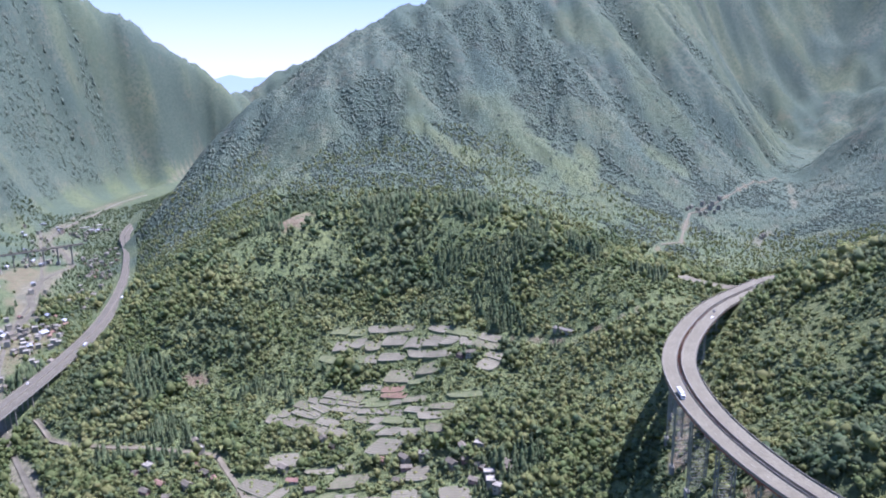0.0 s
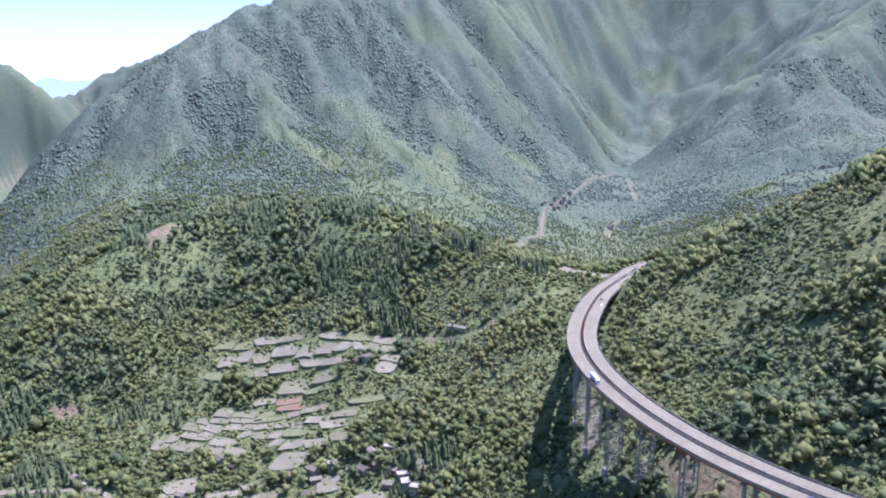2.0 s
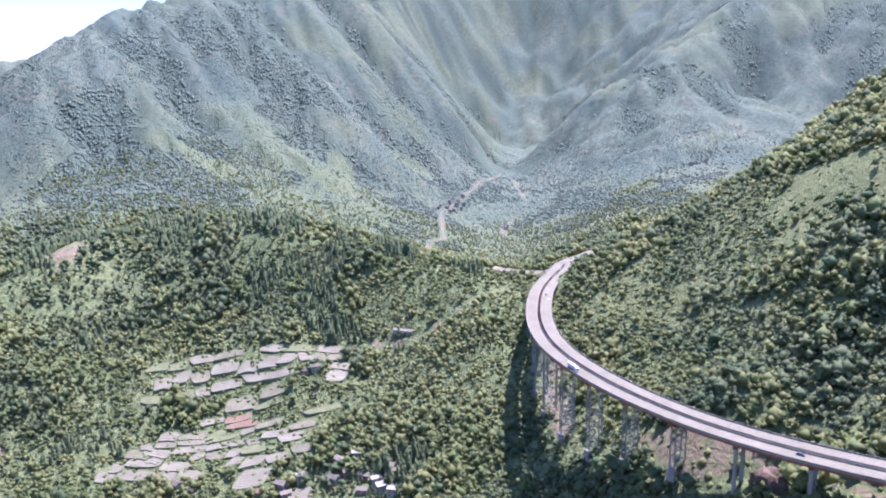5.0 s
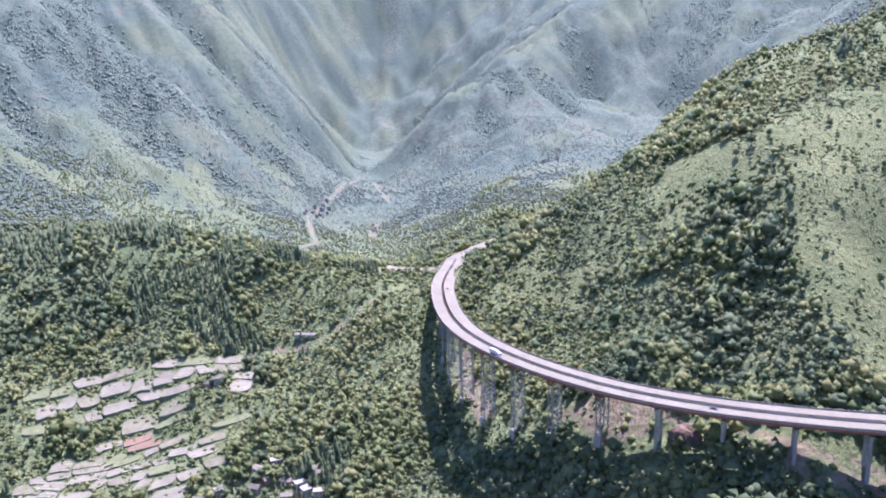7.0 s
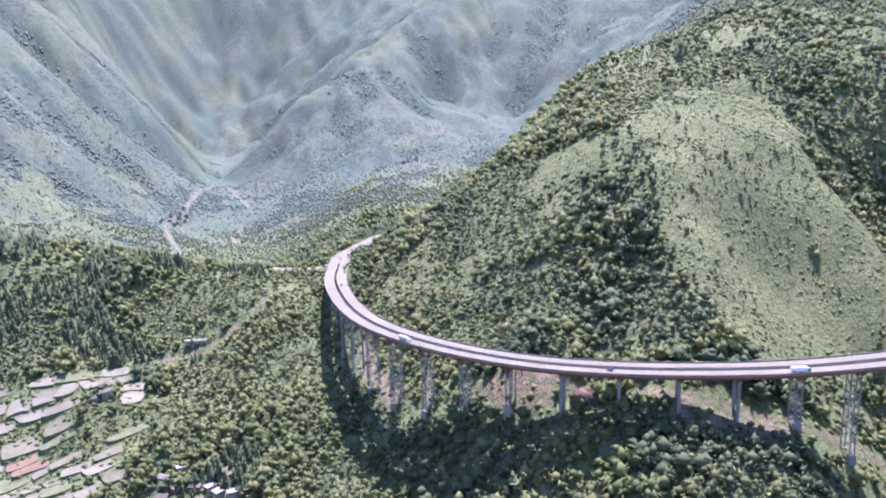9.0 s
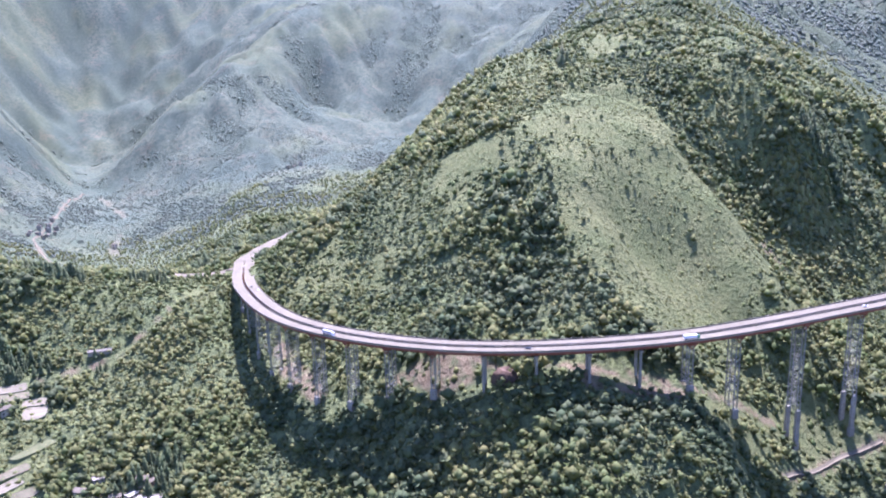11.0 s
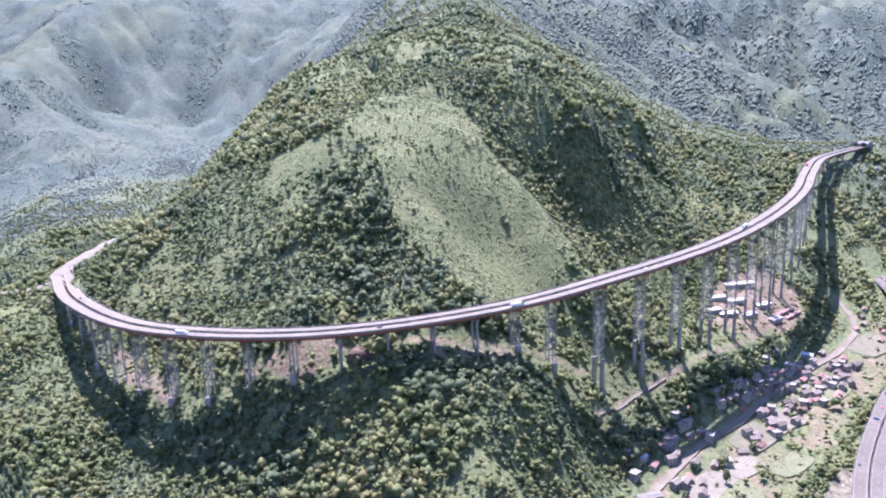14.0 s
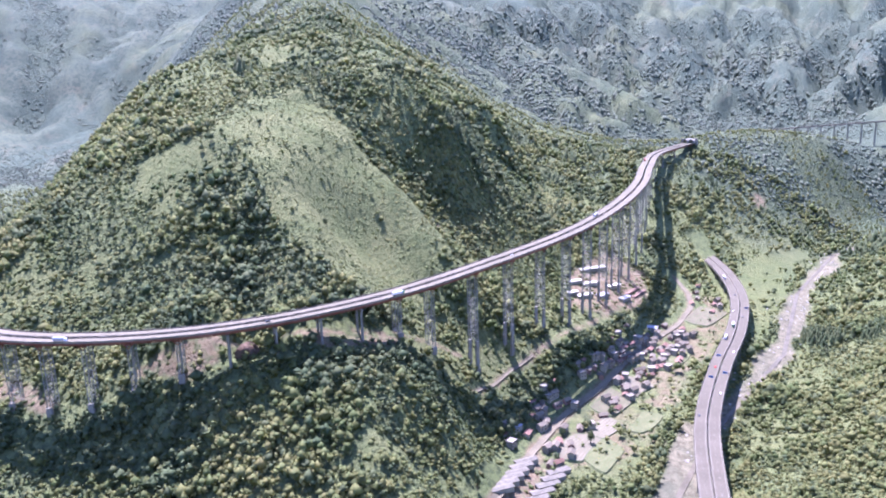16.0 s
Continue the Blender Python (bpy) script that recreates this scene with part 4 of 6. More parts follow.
def planted(name, label, prototypes, spots, heights, widths, material, group="", hugging=False):
    """All the given trees as one mesh: spots (n, 3), each a turned and scaled prototype; low growth hugs the slope."""
    if hugging:
        lean_x = (on_sheet(spots[:, 0] + 6, spots[:, 1]) - on_sheet(spots[:, 0] - 6, spots[:, 1])) / 12
        lean_y = (on_sheet(spots[:, 0], spots[:, 1] + 6) - on_sheet(spots[:, 0], spots[:, 1] - 6)) / 12
    kinds = wood_rng.integers(0, len(prototypes), len(spots))
    turns = wood_rng.uniform(0, 6.283, len(spots))
    all_v, all_f, base = [], [], 0
    for k, (pv, pf) in enumerate(prototypes):
        pick = np.where(kinds == k)[0]
        if not len(pick):
            continue
        c, s = np.cos(turns[pick])[:, None], np.sin(turns[pick])[:, None]
        w, h = widths[pick][:, None], heights[pick][:, None]
        x, y, z = pv[:, 0][None], pv[:, 1][None], pv[:, 2][None]
        v = np.stack([(x * c - y * s) * w + spots[pick, 0:1], (x * s + y * c) * w + spots[pick, 1:2], z * h + spots[pick, 2:3]], -1)
        if hugging:
            v[:, :, 2] += (v[:, :, 0] - spots[pick, 0:1]) * lean_x[pick, None] + (v[:, :, 1] - spots[pick, 1:2]) * lean_y[pick, None]
        f = pf[None] + (np.arange(len(pick)) * len(pv))[:, None, None] + base
        all_v.append(v.reshape(-1, 3))
        all_f.append(f.reshape(-1, 3))
        base += len(pick) * len(pv)
    me = mesh_from_arrays(bpy.data.meshes.new(name), np.concatenate(all_v), np.concatenate(all_f), smooth=True)
    me.materials.append(material)
    return tagged(new(name, me), label, "trees", group, "stuff")


def scatter(step, low, high, left=38.0, right=-150.0):
    """Uneven spots between two distances from the flight's middle, within its sweep, about a step apart."""
    count = int((high ** 2 - low ** 2) / 2 * radians(left - right) / (step * step))
    r = np.sqrt(wood_rng.uniform(low ** 2, high ** 2, count))
    a = np.radians(wood_rng.uniform(right, left, count))
    return MID[0] - r * np.sin(a), MID[1] + r * np.cos(a)


TOWN_ZONE = [(-545, 780), (-560, 1000), (-640, 1130), (-760, 1300), (-980, 1900), (-1300, 2200), (-1250, 1700), (-900, 1000), (-700, 780)]
ROAD_LINES = [(LOW_LINE, 17), (VALLEY_LINE, 20), (VILLAGE_STREET, 22), (WORKS_TRACK, 8), (BENCH_TRACK, 8), (TERRACE_TRACK, 7), (SHED_TRACK, 6), (LAND["approach"], 22), ([(250, 782), (268, 752), (296, 716)], 15), (SIDE_VALLEY_ROAD, 10), ([(1858, -640), (1830, -760), (1790, -880), (1750, -1010)], 85)]


def wooded(x, y):
    """How thickly trees stand, 0 to 1."""
    grass, soil, gravel = cover_maps(x, y)
    dense = np.ones_like(x)
    dense *= 1 - 0.93 * soft_inside(x, y, MEADOW, 71, 16.0, 60) * (rough_noise(x + 0.5 * y, 0.4 * y, 45, 3, 111) < -0.02)
    dense *= 1 - 0.75 * soft_inside(x, y, SCRUB_MEADOW, 76, 22.0, 60) * (rough_noise(x + 0.4 * y, 0.5 * y, 40, 3, 112) < 0.1)
    dense *= 1 - soft_inside(x, y, SPUR_MEADOW, 71)
    dense *= 1 - 0.95 * soft_inside(x, y, WORKS_GRASS, 71)
    dense *= 1 - 0.86 * inside(x, y, ISLAND_FIELDS)
    dense *= 1 - 0.9 * inside(x, y, BANK_FIELDS)
    dense *= np.where(inside(x, y, TOWN_ZONE), np.where(rough_noise(x, y, 90, 3, 114) > 0.1, 0.8, 0.12), 1)
    for zone in (FIELDS, LOW_FIELDS):
        dense *= 1 - 0.5 * inside(x, y, zone)
    dense *= ~on_plot(x, y, 1.5)
    dense *= 1 - 0.8 * np.clip(grass, 0, 1)
    dense *= (1 - soil) * (gravel < 0.3)
    gap, at = polyline_gap(x, y, HIGH_LINE)
    deck = np.interp(at, np.linspace(0, 1, len(HIGH_LINE)), [p[2] for p in HIGH_LINE])
    dense *= (gap > 15) | (deck - land_height(x, y) > 22)
    dense *= np.where(gap < 13, 0.45, 1)
    for line, half in ROAD_LINES:
        gap, _ = polyline_gap(x, y, line)
        dense *= gap > half
    return dense


def stand(step, low, high, left=38.0):
    x, y = scatter(step, low, high, left)
    keep = wood_rng.uniform(size=len(x)) < wooded(x, y)
    x, y = x[keep], y[keep]
    z = on_sheet(x, y)
    return np.c_[x, y, z]


def firs_here(x, y):
    """Where dark conifers stand among the rest."""
    band = rough_noise(x, y, 110, 3, 121) > 0.8
    hump = (np.hypot(x + 60, y - 930) < 260) & (rough_noise(x, y, 80, 3, 123) > 0.5)
    west = np.hypot(x - 330, y - 330) < 330
    return (band & ~west) | hump


def shade_trees(x, y):
    dark = rough_noise(x, y, 90, 4, 131) > 0.5
    for k, outline in enumerate(THICKETS):
        dark |= soft_inside(x, y, outline, 132 + k, 14.0) > 0.4
    dark |= (soft_inside(x, y, HUMP_WOOD, 141, 30.0, 90) > 0.5) & (rough_noise(x, y, 60, 3, 142) > -0.25)
    return dark


def upright_crown(rng, lumps, tufts):
    """A crown one unit high, taller than wide: leafy clumps set unevenly round the stem, with loose sprays."""
    pieces = [lump(rng, (0, 0, 0.55), 0.26, False, 1.55)]
    for k in range(lumps):
        a, r = rng.uniform(0, 6.28), rng.uniform(0.12, 0.26)
        pieces.append(lump(rng, (r * math.cos(a), r * math.sin(a), rng.uniform(0.3, 0.8)), rng.uniform(0.12, 0.2), False, 1.1))
    if tufts:
        pieces.append(leaf_tufts(rng, tufts, 0.34, 0.12, 1.05, 0.13))
    return joined(pieces)


near_proto = [upright_crown(wood_rng, 1, 11) for _ in range(10)]
mid_proto = [upright_crown(wood_rng, 0, 9) for _ in range(10)]
far_proto = [upright_crown(wood_rng, 0, 6) for _ in range(8)]
scrub_proto = [lump(wood_rng, (0, 0, 0.2), 0.55, False, 0.8) for _ in range(12)]
fir_near, fir_far = [fir_crown(wood_rng, 4) for _ in range(6)], [fir_crown(wood_rng, 2) for _ in range(6)]
trunk_proto = [trunk_piece(wood_rng) for _ in range(4)]

for name, step, low, high, proto, firs, tall in (("near_wood", 4.1, 200, 600, near_proto, fir_near, 6.6), ("middle_wood", 4.6, 600, 900, mid_proto, fir_near, 6.8), ("distant_wood", 6.6, 900, 1400, far_proto, fir_far, 7.6)):
    spots = stand(step, low, high)
    fir = firs_here(spots[:, 0], spots[:, 1])
    dark = (shade_trees(spots[:, 0], spots[:, 1]) ^ (wood_rng.uniform(size=len(spots)) < 0.14)) & ~fir
    grow = np.clip(1 + 0.45 * rough_noise(spots[:, 0], spots[:, 1], 55, 3, 141), 0.5, 1.6)
    meadow = inside(spots[:, 0], spots[:, 1], MEADOW)
    high_now = tall * grow * np.clip(np.exp(wood_rng.normal(-0.06, 0.33, len(spots))), 0.45, 2.0) * np.where(meadow, 0.42, 1)
    wide_now = high_now * wood_rng.uniform(1.1, 1.6, len(spots)) * np.where(meadow, 1.3, 1)
    light = ~fir & ~dark
    planted("broadleaf_wood", "light green broadleaf woodland on the slopes", proto, spots[light], high_now[light], wide_now[light], LEAF_LIGHT)
    planted("shady_wood", "dark green mixed woodland on the slopes", proto, spots[dark], high_now[dark], wide_now[dark], LEAF_DARK)
    planted("conifer_wood", "dark pointed conifers on the hillside", firs, spots[fir], high_now[fir] * 1.5, high_now[fir] * 1.15, LEAF_DARK)
    if proto is near_proto:
        planted("tree_trunks", "grey-brown trunks and limbs of the woodland", trunk_proto, spots[::3], high_now[::3], high_now[::3], BARK)

# Undergrowth: low bushes that fill the wood's gaps and dot the grass
x, y = scatter(5.8, 200, 900)
grass, soil, gravel = cover_maps(x, y)
thick = (1 - 0.45 * soil) * (gravel < 0.2) * np.where(inside(x, y, MEADOW), np.where(rough_noise(x + 0.5 * y, 0.35 * y, 34, 3, 171) > 0.0, 1.0, 0.5), 0.8) * np.where(inside(x, y, ISLAND_FIELDS) | inside(x, y, BANK_FIELDS), 0.3, 1)
for line, half in ROAD_LINES:
    thick = thick * (polyline_gap(x, y, line)[0] > half * 0.6)
keep = wood_rng.uniform(size=len(x)) < thick
x, y = x[keep], y[keep]
size = wood_rng.uniform(2.2, 5.5, len(x)) * np.where(inside(x, y, MEADOW), 0.62, 1)
planted("undergrowth", "light green bushes and undergrowth on the slopes", scrub_proto, np.c_[x, y, on_sheet(x, y)], size * 0.8, size, LEAF_LIGHT, hugging=True)

# Close bushes that cling to the steep eastern face of the hill
x, y = wood_rng.uniform(530, 1040, 26000), wood_rng.uniform(-70, 290, 26000)
keep = soft_inside(x, y, THICKETS[1], 133, 14.0) > 0.3
x, y = x[keep], y[keep]
size = wood_rng.uniform(3.0, 6.5, len(x))
planted("steep_bushes", "green bushes clinging to the steep hillside", scrub_proto, np.c_[x, y, on_sheet(x, y)], size * 1.1, size, LEAF_LIGHT, hugging=True)

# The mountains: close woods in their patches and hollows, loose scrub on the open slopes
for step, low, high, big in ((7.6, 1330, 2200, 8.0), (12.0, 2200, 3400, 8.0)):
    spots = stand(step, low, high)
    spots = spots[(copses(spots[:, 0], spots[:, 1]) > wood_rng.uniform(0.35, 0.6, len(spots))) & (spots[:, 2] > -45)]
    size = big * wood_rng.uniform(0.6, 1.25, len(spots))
    planted("mountain_wood", "grey-green woods in the hollows of the mountains", scrub_proto, spots, size * 0.5, size, LEAF_HAZED, hugging=True)
spots = stand(12.5, 1330, 2300)
spots = spots[(spots[:, 2] > -45) & (copses(spots[:, 0], spots[:, 1]) < 0.5)]
size = wood_rng.uniform(2.5, 6.0, len(spots))
planted("upland_scrub", "grey-green scrub dotted over the open mountain slopes", scrub_proto, spots, size * 0.8, size, LEAF_HAZED, hugging=True)
spots = stand(9.5, 1380, 1800)
fade = np.clip((1850 - np.hypot(spots[:, 0] - MID[0], spots[:, 1] - MID[1])) / 450, 0, 1) + 0.6 * rough_noise(spots[:, 0], spots[:, 1], 120, 3, 165)
spots = spots[(fade > 0.4) & (spots[:, 2] > -45)]
size = wood_rng.uniform(5, 9, len(spots))
planted("broadleaf_wood", "thinning green woodland at the mountain foot", far_proto, spots, size, size * 0.9, LEAF_LIGHT)
spots = stand(10.0, 1380, 2500)
spots = spots[(spots[:, 0] < -450) & (spots[:, 2] < 0)]
size = wood_rng.uniform(5, 11, len(spots))
planted("valley_trees", "green trees along the floor of the main valley", far_proto, spots, size, size, LEAF_DARK)
spots = stand(10.5, 1700, 3000, -58.0)
spots = spots[(spots[:, 1] < 750) & (rough_noise(spots[:, 0], spots[:, 1], 160, 4, 167) > -0.5)]
size = wood_rng.uniform(6, 12, len(spots))
planted("shady_wood", "green woods on the hills beyond the dale", scrub_proto, spots, size * 0.5, size * 1.1, LEAF_HAZED, hugging=True)

# ---- roads, water and stones on the ground ----
def road_on_ground(name, line, half, lift, material, label, category="road"):
    """A strip laid on the ground along a line in plan, with a little thickness."""
    pts = along([(x, y, 0) for x, y, *_ in line], 6.0)
    places, ways, _ = curve_points(pts[::2] if len(pts) > 6 else pts, 5.0)
    right = np.stack([ways[:, 1], -ways[:, 0]], -1)
    sides = np.linspace(-half, half, 5)
    bm = bmesh.new()
    rows = []
    for p, r in zip(places, right):
        q = p[:2] + np.outer(sides, r)
        z = land_height(q[:, 0], q[:, 1])
        z = np.maximum(z, z.mean()) + lift
        top = [bm.verts.new((a[0], a[1], h)) for a, h in zip(q, z)]
        low = [bm.verts.new((q[k][0], q[k][1], z[k] - 1.5)) for k in (0, -1)]
        rows.append((top, low))
    for (ta, la), (tb, lb) in zip(rows, rows[1:]):
        for k in range(4):
            bm.faces.new((ta[k], ta[k + 1], tb[k + 1], tb[k]))
        bm.faces.new((la[0], ta[0], tb[0], lb[0]))
        bm.faces.new((ta[4], la[1], lb[1], tb[4]))
    bmesh.ops.recalc_face_normals(bm, faces=bm.faces)
    return tagged(new(name, mesh_of(name, bm, material)), label, category, kind="structure")


LANE_PALE = two_tone("pale_lane_concrete", (0.104, 0.092, 0.0595), (0.147, 0.132, 0.0874), 0.05, 0.8, 0.9)
WATER, water_nodes, water_bsdf = node_material("shallow_river_water")
water_nodes.links.new(mix_colours(water_nodes, noise_field(water_nodes, 0.06, 4.0), (0.075, 0.07, 0.048), (0.12, 0.11, 0.078)), water_bsdf.inputs["Base Color"])
water_bsdf.inputs["Roughness"].default_value = 0.4
water_bsdf.inputs["Specular IOR Level"].default_value = 0.06
ripple = water_nodes.nodes.new("ShaderNodeBump")
ripple.inputs["Distance"].default_value = 0.15
water_nodes.links.new(noise_field(water_nodes, 0.9, 3.0, 0.2, 0.8), ripple.inputs["Height"])
water_nodes.links.new(ripple.outputs[0], water_bsdf.inputs["Normal"])
STONE = two_tone("grey_river_stone", (0.24, 0.235, 0.22), (0.4, 0.39, 0.37), 0.2, 1.2, 0.9, per_island=0.25)

road_on_ground("road_village", VILLAGE_STREET, 3.4, 0.5, LANE_PALE, "pale concrete street along the river village")
road_on_ground("road_terraces", TERRACE_TRACK, 2.4, 0.5, LANE_PALE, "narrow pale lane winding below the terraces")
road_on_ground("road_works", BENCH_TRACK[:4], 1.6, 0.4, LANE_PALE, "pale works track past the pier feet")
road_on_ground("road_side_valley", SIDE_VALLEY_ROAD[1:], 2.4, 0.8, LANE_PALE, "pale lane climbing the side valley")
road_on_ground("road_approach", [(300, 712), (335, 735), (380, 758), (427, 776), (475, 796), (522, 812), (591, 804)], 11.0, 0.6, ROADWAY, "pale motorway running off the viaduct on the hillside")
road_on_ground("pavement", [(255, 775), (268, 752), (292, 722)], 9.0, 0.8, LANE_PALE, "pale paved turning place on the col", "pavement")
river_mid = [(x + 6 * math.sin(k * 2.1), y + 6 * math.cos(k * 1.7)) for k, (x, y, _) in enumerate(LAND["river"][:-2])]
road_on_ground("water_valley", [(x + 5 * math.sin(k * 2.3), y) for k, (x, y) in enumerate(VALLEY_WASH)], 5.0, 0.35, WATER, "shallow grey river winding through the gravel of the main valley", "river")
road_on_ground("water_river", river_mid, 2.6, 0.35, WATER, "shallow grey-green mountain river between gravel bars", "river")

stone_rng = np.random.default_rng(21)
rock_v, rock_f, rock_n = [], [], 0
river_run = along([(x, y, 0) for x, y, _ in LAND["river"][2:10]], 3.0)
for k in stone_rng.choice(len(river_run), 420):
    x, y = river_run[k, :2] + stone_rng.normal(size=2) * 13
    if abs(polyline_gap(np.array([x]), np.array([y]), river_mid)[0][0]) < 5:
        continue
    v, f = lump(stone_rng, (x, y, float(land_height(np.array([x]), np.array([y]))[0]) + 0.2), stone_rng.uniform(0.5, 1.7), True, 0.7)
    rock_v.append(v)
    rock_f.append(f + rock_n)
    rock_n += len(v)
rocks = mesh_from_arrays(bpy.data.meshes.new("river_boulders"), np.concatenate(rock_v), np.concatenate(rock_f), smooth=False)
rocks.materials.append(STONE)
tagged(new("river_boulders", rocks), "pale grey boulders strewn over the river gravel", "stones", kind="stuff")

# A bare red-brown rock shoulder left standing under the deck
ROCK = two_tone("red_brown_cut_rock", (0.075, 0.052, 0.036), (0.12, 0.085, 0.06), 0.15, 0.9, 0.95, bump=0.3)
bm = bmesh.new()
bmesh.ops.create_icosphere(bm, subdivisions=3, radius=1.0)
for v in bm.verts:
    rough = 1 + 0.22 * float(rough_noise(np.array([9 * v.co.x + 3 * v.co.z]), np.array([9 * v.co.y]), 6, 3, 191)[0])
    v.co = Vector((v.co.x * 7.5 * rough, v.co.y * 11 * rough, v.co.z * 11 * rough))
tagged(new("rock_shoulder", mesh_of("rock_shoulder", bm, ROCK)), "red-brown cut rock shoulder under the viaduct", "rock").matrix_basis = pose(189, 290, float(land_height(np.array([189.0]), np.array([290.0]))[0]) + 1.5, 0, 0, 25)

# ---- terraced fields ----
MULCH = two_tone("pale_mulch_film", (0.112, 0.108, 0.0688), (0.157, 0.15, 0.0986), 0.06, 0.8, 0.6, per_object=0.14)
TILTH = two_tone("dry_brown_tilth", (0.104, 0.09, 0.0577), (0.152, 0.132, 0.0884), 0.1, 0.9, 0.95, bump=0.1, per_object=0.18)
RED_TILTH = two_tone("red_brown_tilth", (0.12, 0.08, 0.05), (0.155, 0.105, 0.066), 0.1, 0.9, 0.95, bump=0.1)
CROP = two_tone("low_green_crop", (0.086, 0.096, 0.042), (0.122, 0.126, 0.058), 0.1, 1.0, 0.9, bump=0.1)
BANK = two_tone("grassy_terrace_bank", (0.07, 0.1, 0.04), (0.13, 0.14, 0.075), 0.2, 1.0, 0.95, bump=0.2)


def terraced_field(x, y, length, width, turn, kind, seed):
    """One levelled plot on a banked edge, planted in rows: rows of one stuff, furrows of another."""
    rng = np.random.default_rng(seed)
    a = radians(turn)
    c, s = math.cos(a), math.sin(a)
    rows, cols = max(6, int(width / 1.1)), max(6, int(length / 4))
    v, u = np.meshgrid(np.linspace(-1, 1, rows), np.linspace(-1, 1, cols), indexing="ij")
    bend, skew = rng.uniform(-0.16, 0.1), rng.uniform(-0.5, 0.5)
    pinch = 1 - 0.07 * np.abs(u) ** 6 - 0.35 * rng.uniform() * (1 + rng.choice((-1, 1)) * u) / 2
    px = (u + skew * v * width / length) * length / 2 * (1 - 0.1 * np.abs(v) ** 3)
    py = v * width / 2 * pinch + bend * width * u * u
    gx2, gy2 = x + px * c - py * s, y + px * s + py * c
    level = land_height(gx2, gy2)
    z = 0.45 * level.mean() + 0.55 * level
    z = np.maximum(z, level + 0.1) * 0.5 + z * 0.5 + 0.9
    ridge = z + 0.22 * (np.arange(rows) % 2)[:, None]
    field = tagged(new("terraced_field"), {"mulch": "small terraced field striped with pale mulch film", "red": "small terraced field of bare red-brown soil", "tilth": "small terraced field of dry brown soil", "crop": "small terraced field with a low green crop"}[kind], "field", "terraced fields")
    tops = {"mulch": (MULCH, TILTH), "red": (RED_TILTH, RED_TILTH), "tilth": (TILTH, BANK), "crop": (CROP, BANK)}[kind]
    for which, (name, mat) in enumerate((("rows", tops[0]), ("furrows", tops[1]))):
        bm = bmesh.new()
        for r in range(rows - 1):
            if (r % 3 == 2) != (which == 1):
                continue
            line = [[bm.verts.new((gx2[q, k], gy2[q, k], ridge[q, k])) for k in range(cols)] for q in (r, r + 1)]
            for k in range(cols - 1):
                bm.faces.new((line[0][k], line[0][k + 1], line[1][k + 1], line[1][k]))
        part(name, bm, mat, field)["kind"] = "stuff"
    bm = bmesh.new()
    rim = [(0, k) for k in range(cols)] + [(r, cols - 1) for r in range(1, rows)] + [(rows - 1, k) for k in range(cols - 2, -1, -1)] + [(r, 0) for r in range(rows - 2, 0, -1)]
    at_r, at_k = [r for r, k in rim], [k for r, k in rim]
    rim_low = land_height(x + 1.06 * (gx2[at_r, at_k] - x), y + 1.06 * (gy2[at_r, at_k] - y))
    ring = []
    for r, k in rim:
        ox, oy = gx2[r, k] - x, gy2[r, k] - y
        g = rim_low[len(ring)]
        ring.append([bm.verts.new((x + ox * f, y + oy * f, h)) for f, h in ((0.97, ridge[r, k] - 0.05), (1.0, ridge[r, k] + 0.12), (1.07, min(g, ridge[r, k]) - 1.0))])
    for one, two in zip(ring, ring[1:] + ring[:1]):
        for k in range(2):
            bm.faces.new((one[k], two[k], two[k + 1], one[k + 1]))
    bmesh.ops.recalc_face_normals(bm, faces=bm.faces)
    part("bank", bm, BANK, field, "low grassy bank")
    return field


for seed, (plot, kind) in enumerate(zip(PLOTS, KINDS)):
    terraced_field(*plot, kind, seed)
RIVER_PLOTS = [(352, -44, 55, 32, -32), (312, -72, 50, 23, -32), (395, -72, 42, 35, -35), (262, 2, 55, 29, -30), (300, -30, 42, 26, -38), (250, -22, 50, 32, -30), (470, -130, 75, 32, -33), (610, -205, 75, 43, -35)]
for seed, (plot, kind) in enumerate(zip(RIVER_PLOTS, ["tilth", "crop", "mulch", "mulch", "mulch", "crop", "crop", "tilth"])):
    terraced_field(*plot, kind, 100 + seed)

# Bushes and small trees on the banks between the plots
hedge_rng = np.random.default_rng(33)
x, y = hedge_rng.uniform(-215, 85, 7000), hedge_rng.uniform(500, 845, 7000)
keep = (inside(x, y, FIELDS) | inside(x, y, LOW_FIELDS)) & ~on_plot(x, y, 0.3) & (rough_noise(x, y, 30, 3, 181) > -0.35)
for a, b in taken_by_houses:
    keep &= (x - a) ** 2 + (y - b) ** 2 > 49
x, y = x[keep], y[keep]
size = hedge_rng.uniform(1.4, 3.4, len(x)) * np.where(hedge_rng.uniform(size=len(x)) < 0.12, 1.9, 1)
planted("hedge_bushes", "green bushes and small trees between the terraced fields", mid_proto, np.c_[x, y, land_height(x, y)], size, size * 1.1, LEAF_LIGHT)

# ---- houses, sheds and other buildings ----
PLASTER = two_tone("pale_plaster", (0.218, 0.205, 0.151), (0.294, 0.28, 0.209), 0.15, 1.2, 0.9, per_object=0.2)
BRICKWORK = two_tone("bare_brick_wall", (0.22, 0.13, 0.1), (0.3, 0.19, 0.15), 0.2, 1.5, 0.92, per_object=0.2)
SLATE = two_tone("grey_tile_roof", (0.095, 0.084, 0.0595), (0.142, 0.125, 0.0911), 0.3, 1.5, 0.85, per_object=0.3)
RED_TILE = two_tone("red_brown_tile_roof", (0.14, 0.082, 0.06), (0.19, 0.115, 0.085), 0.3, 1.5, 0.85, per_object=0.25)
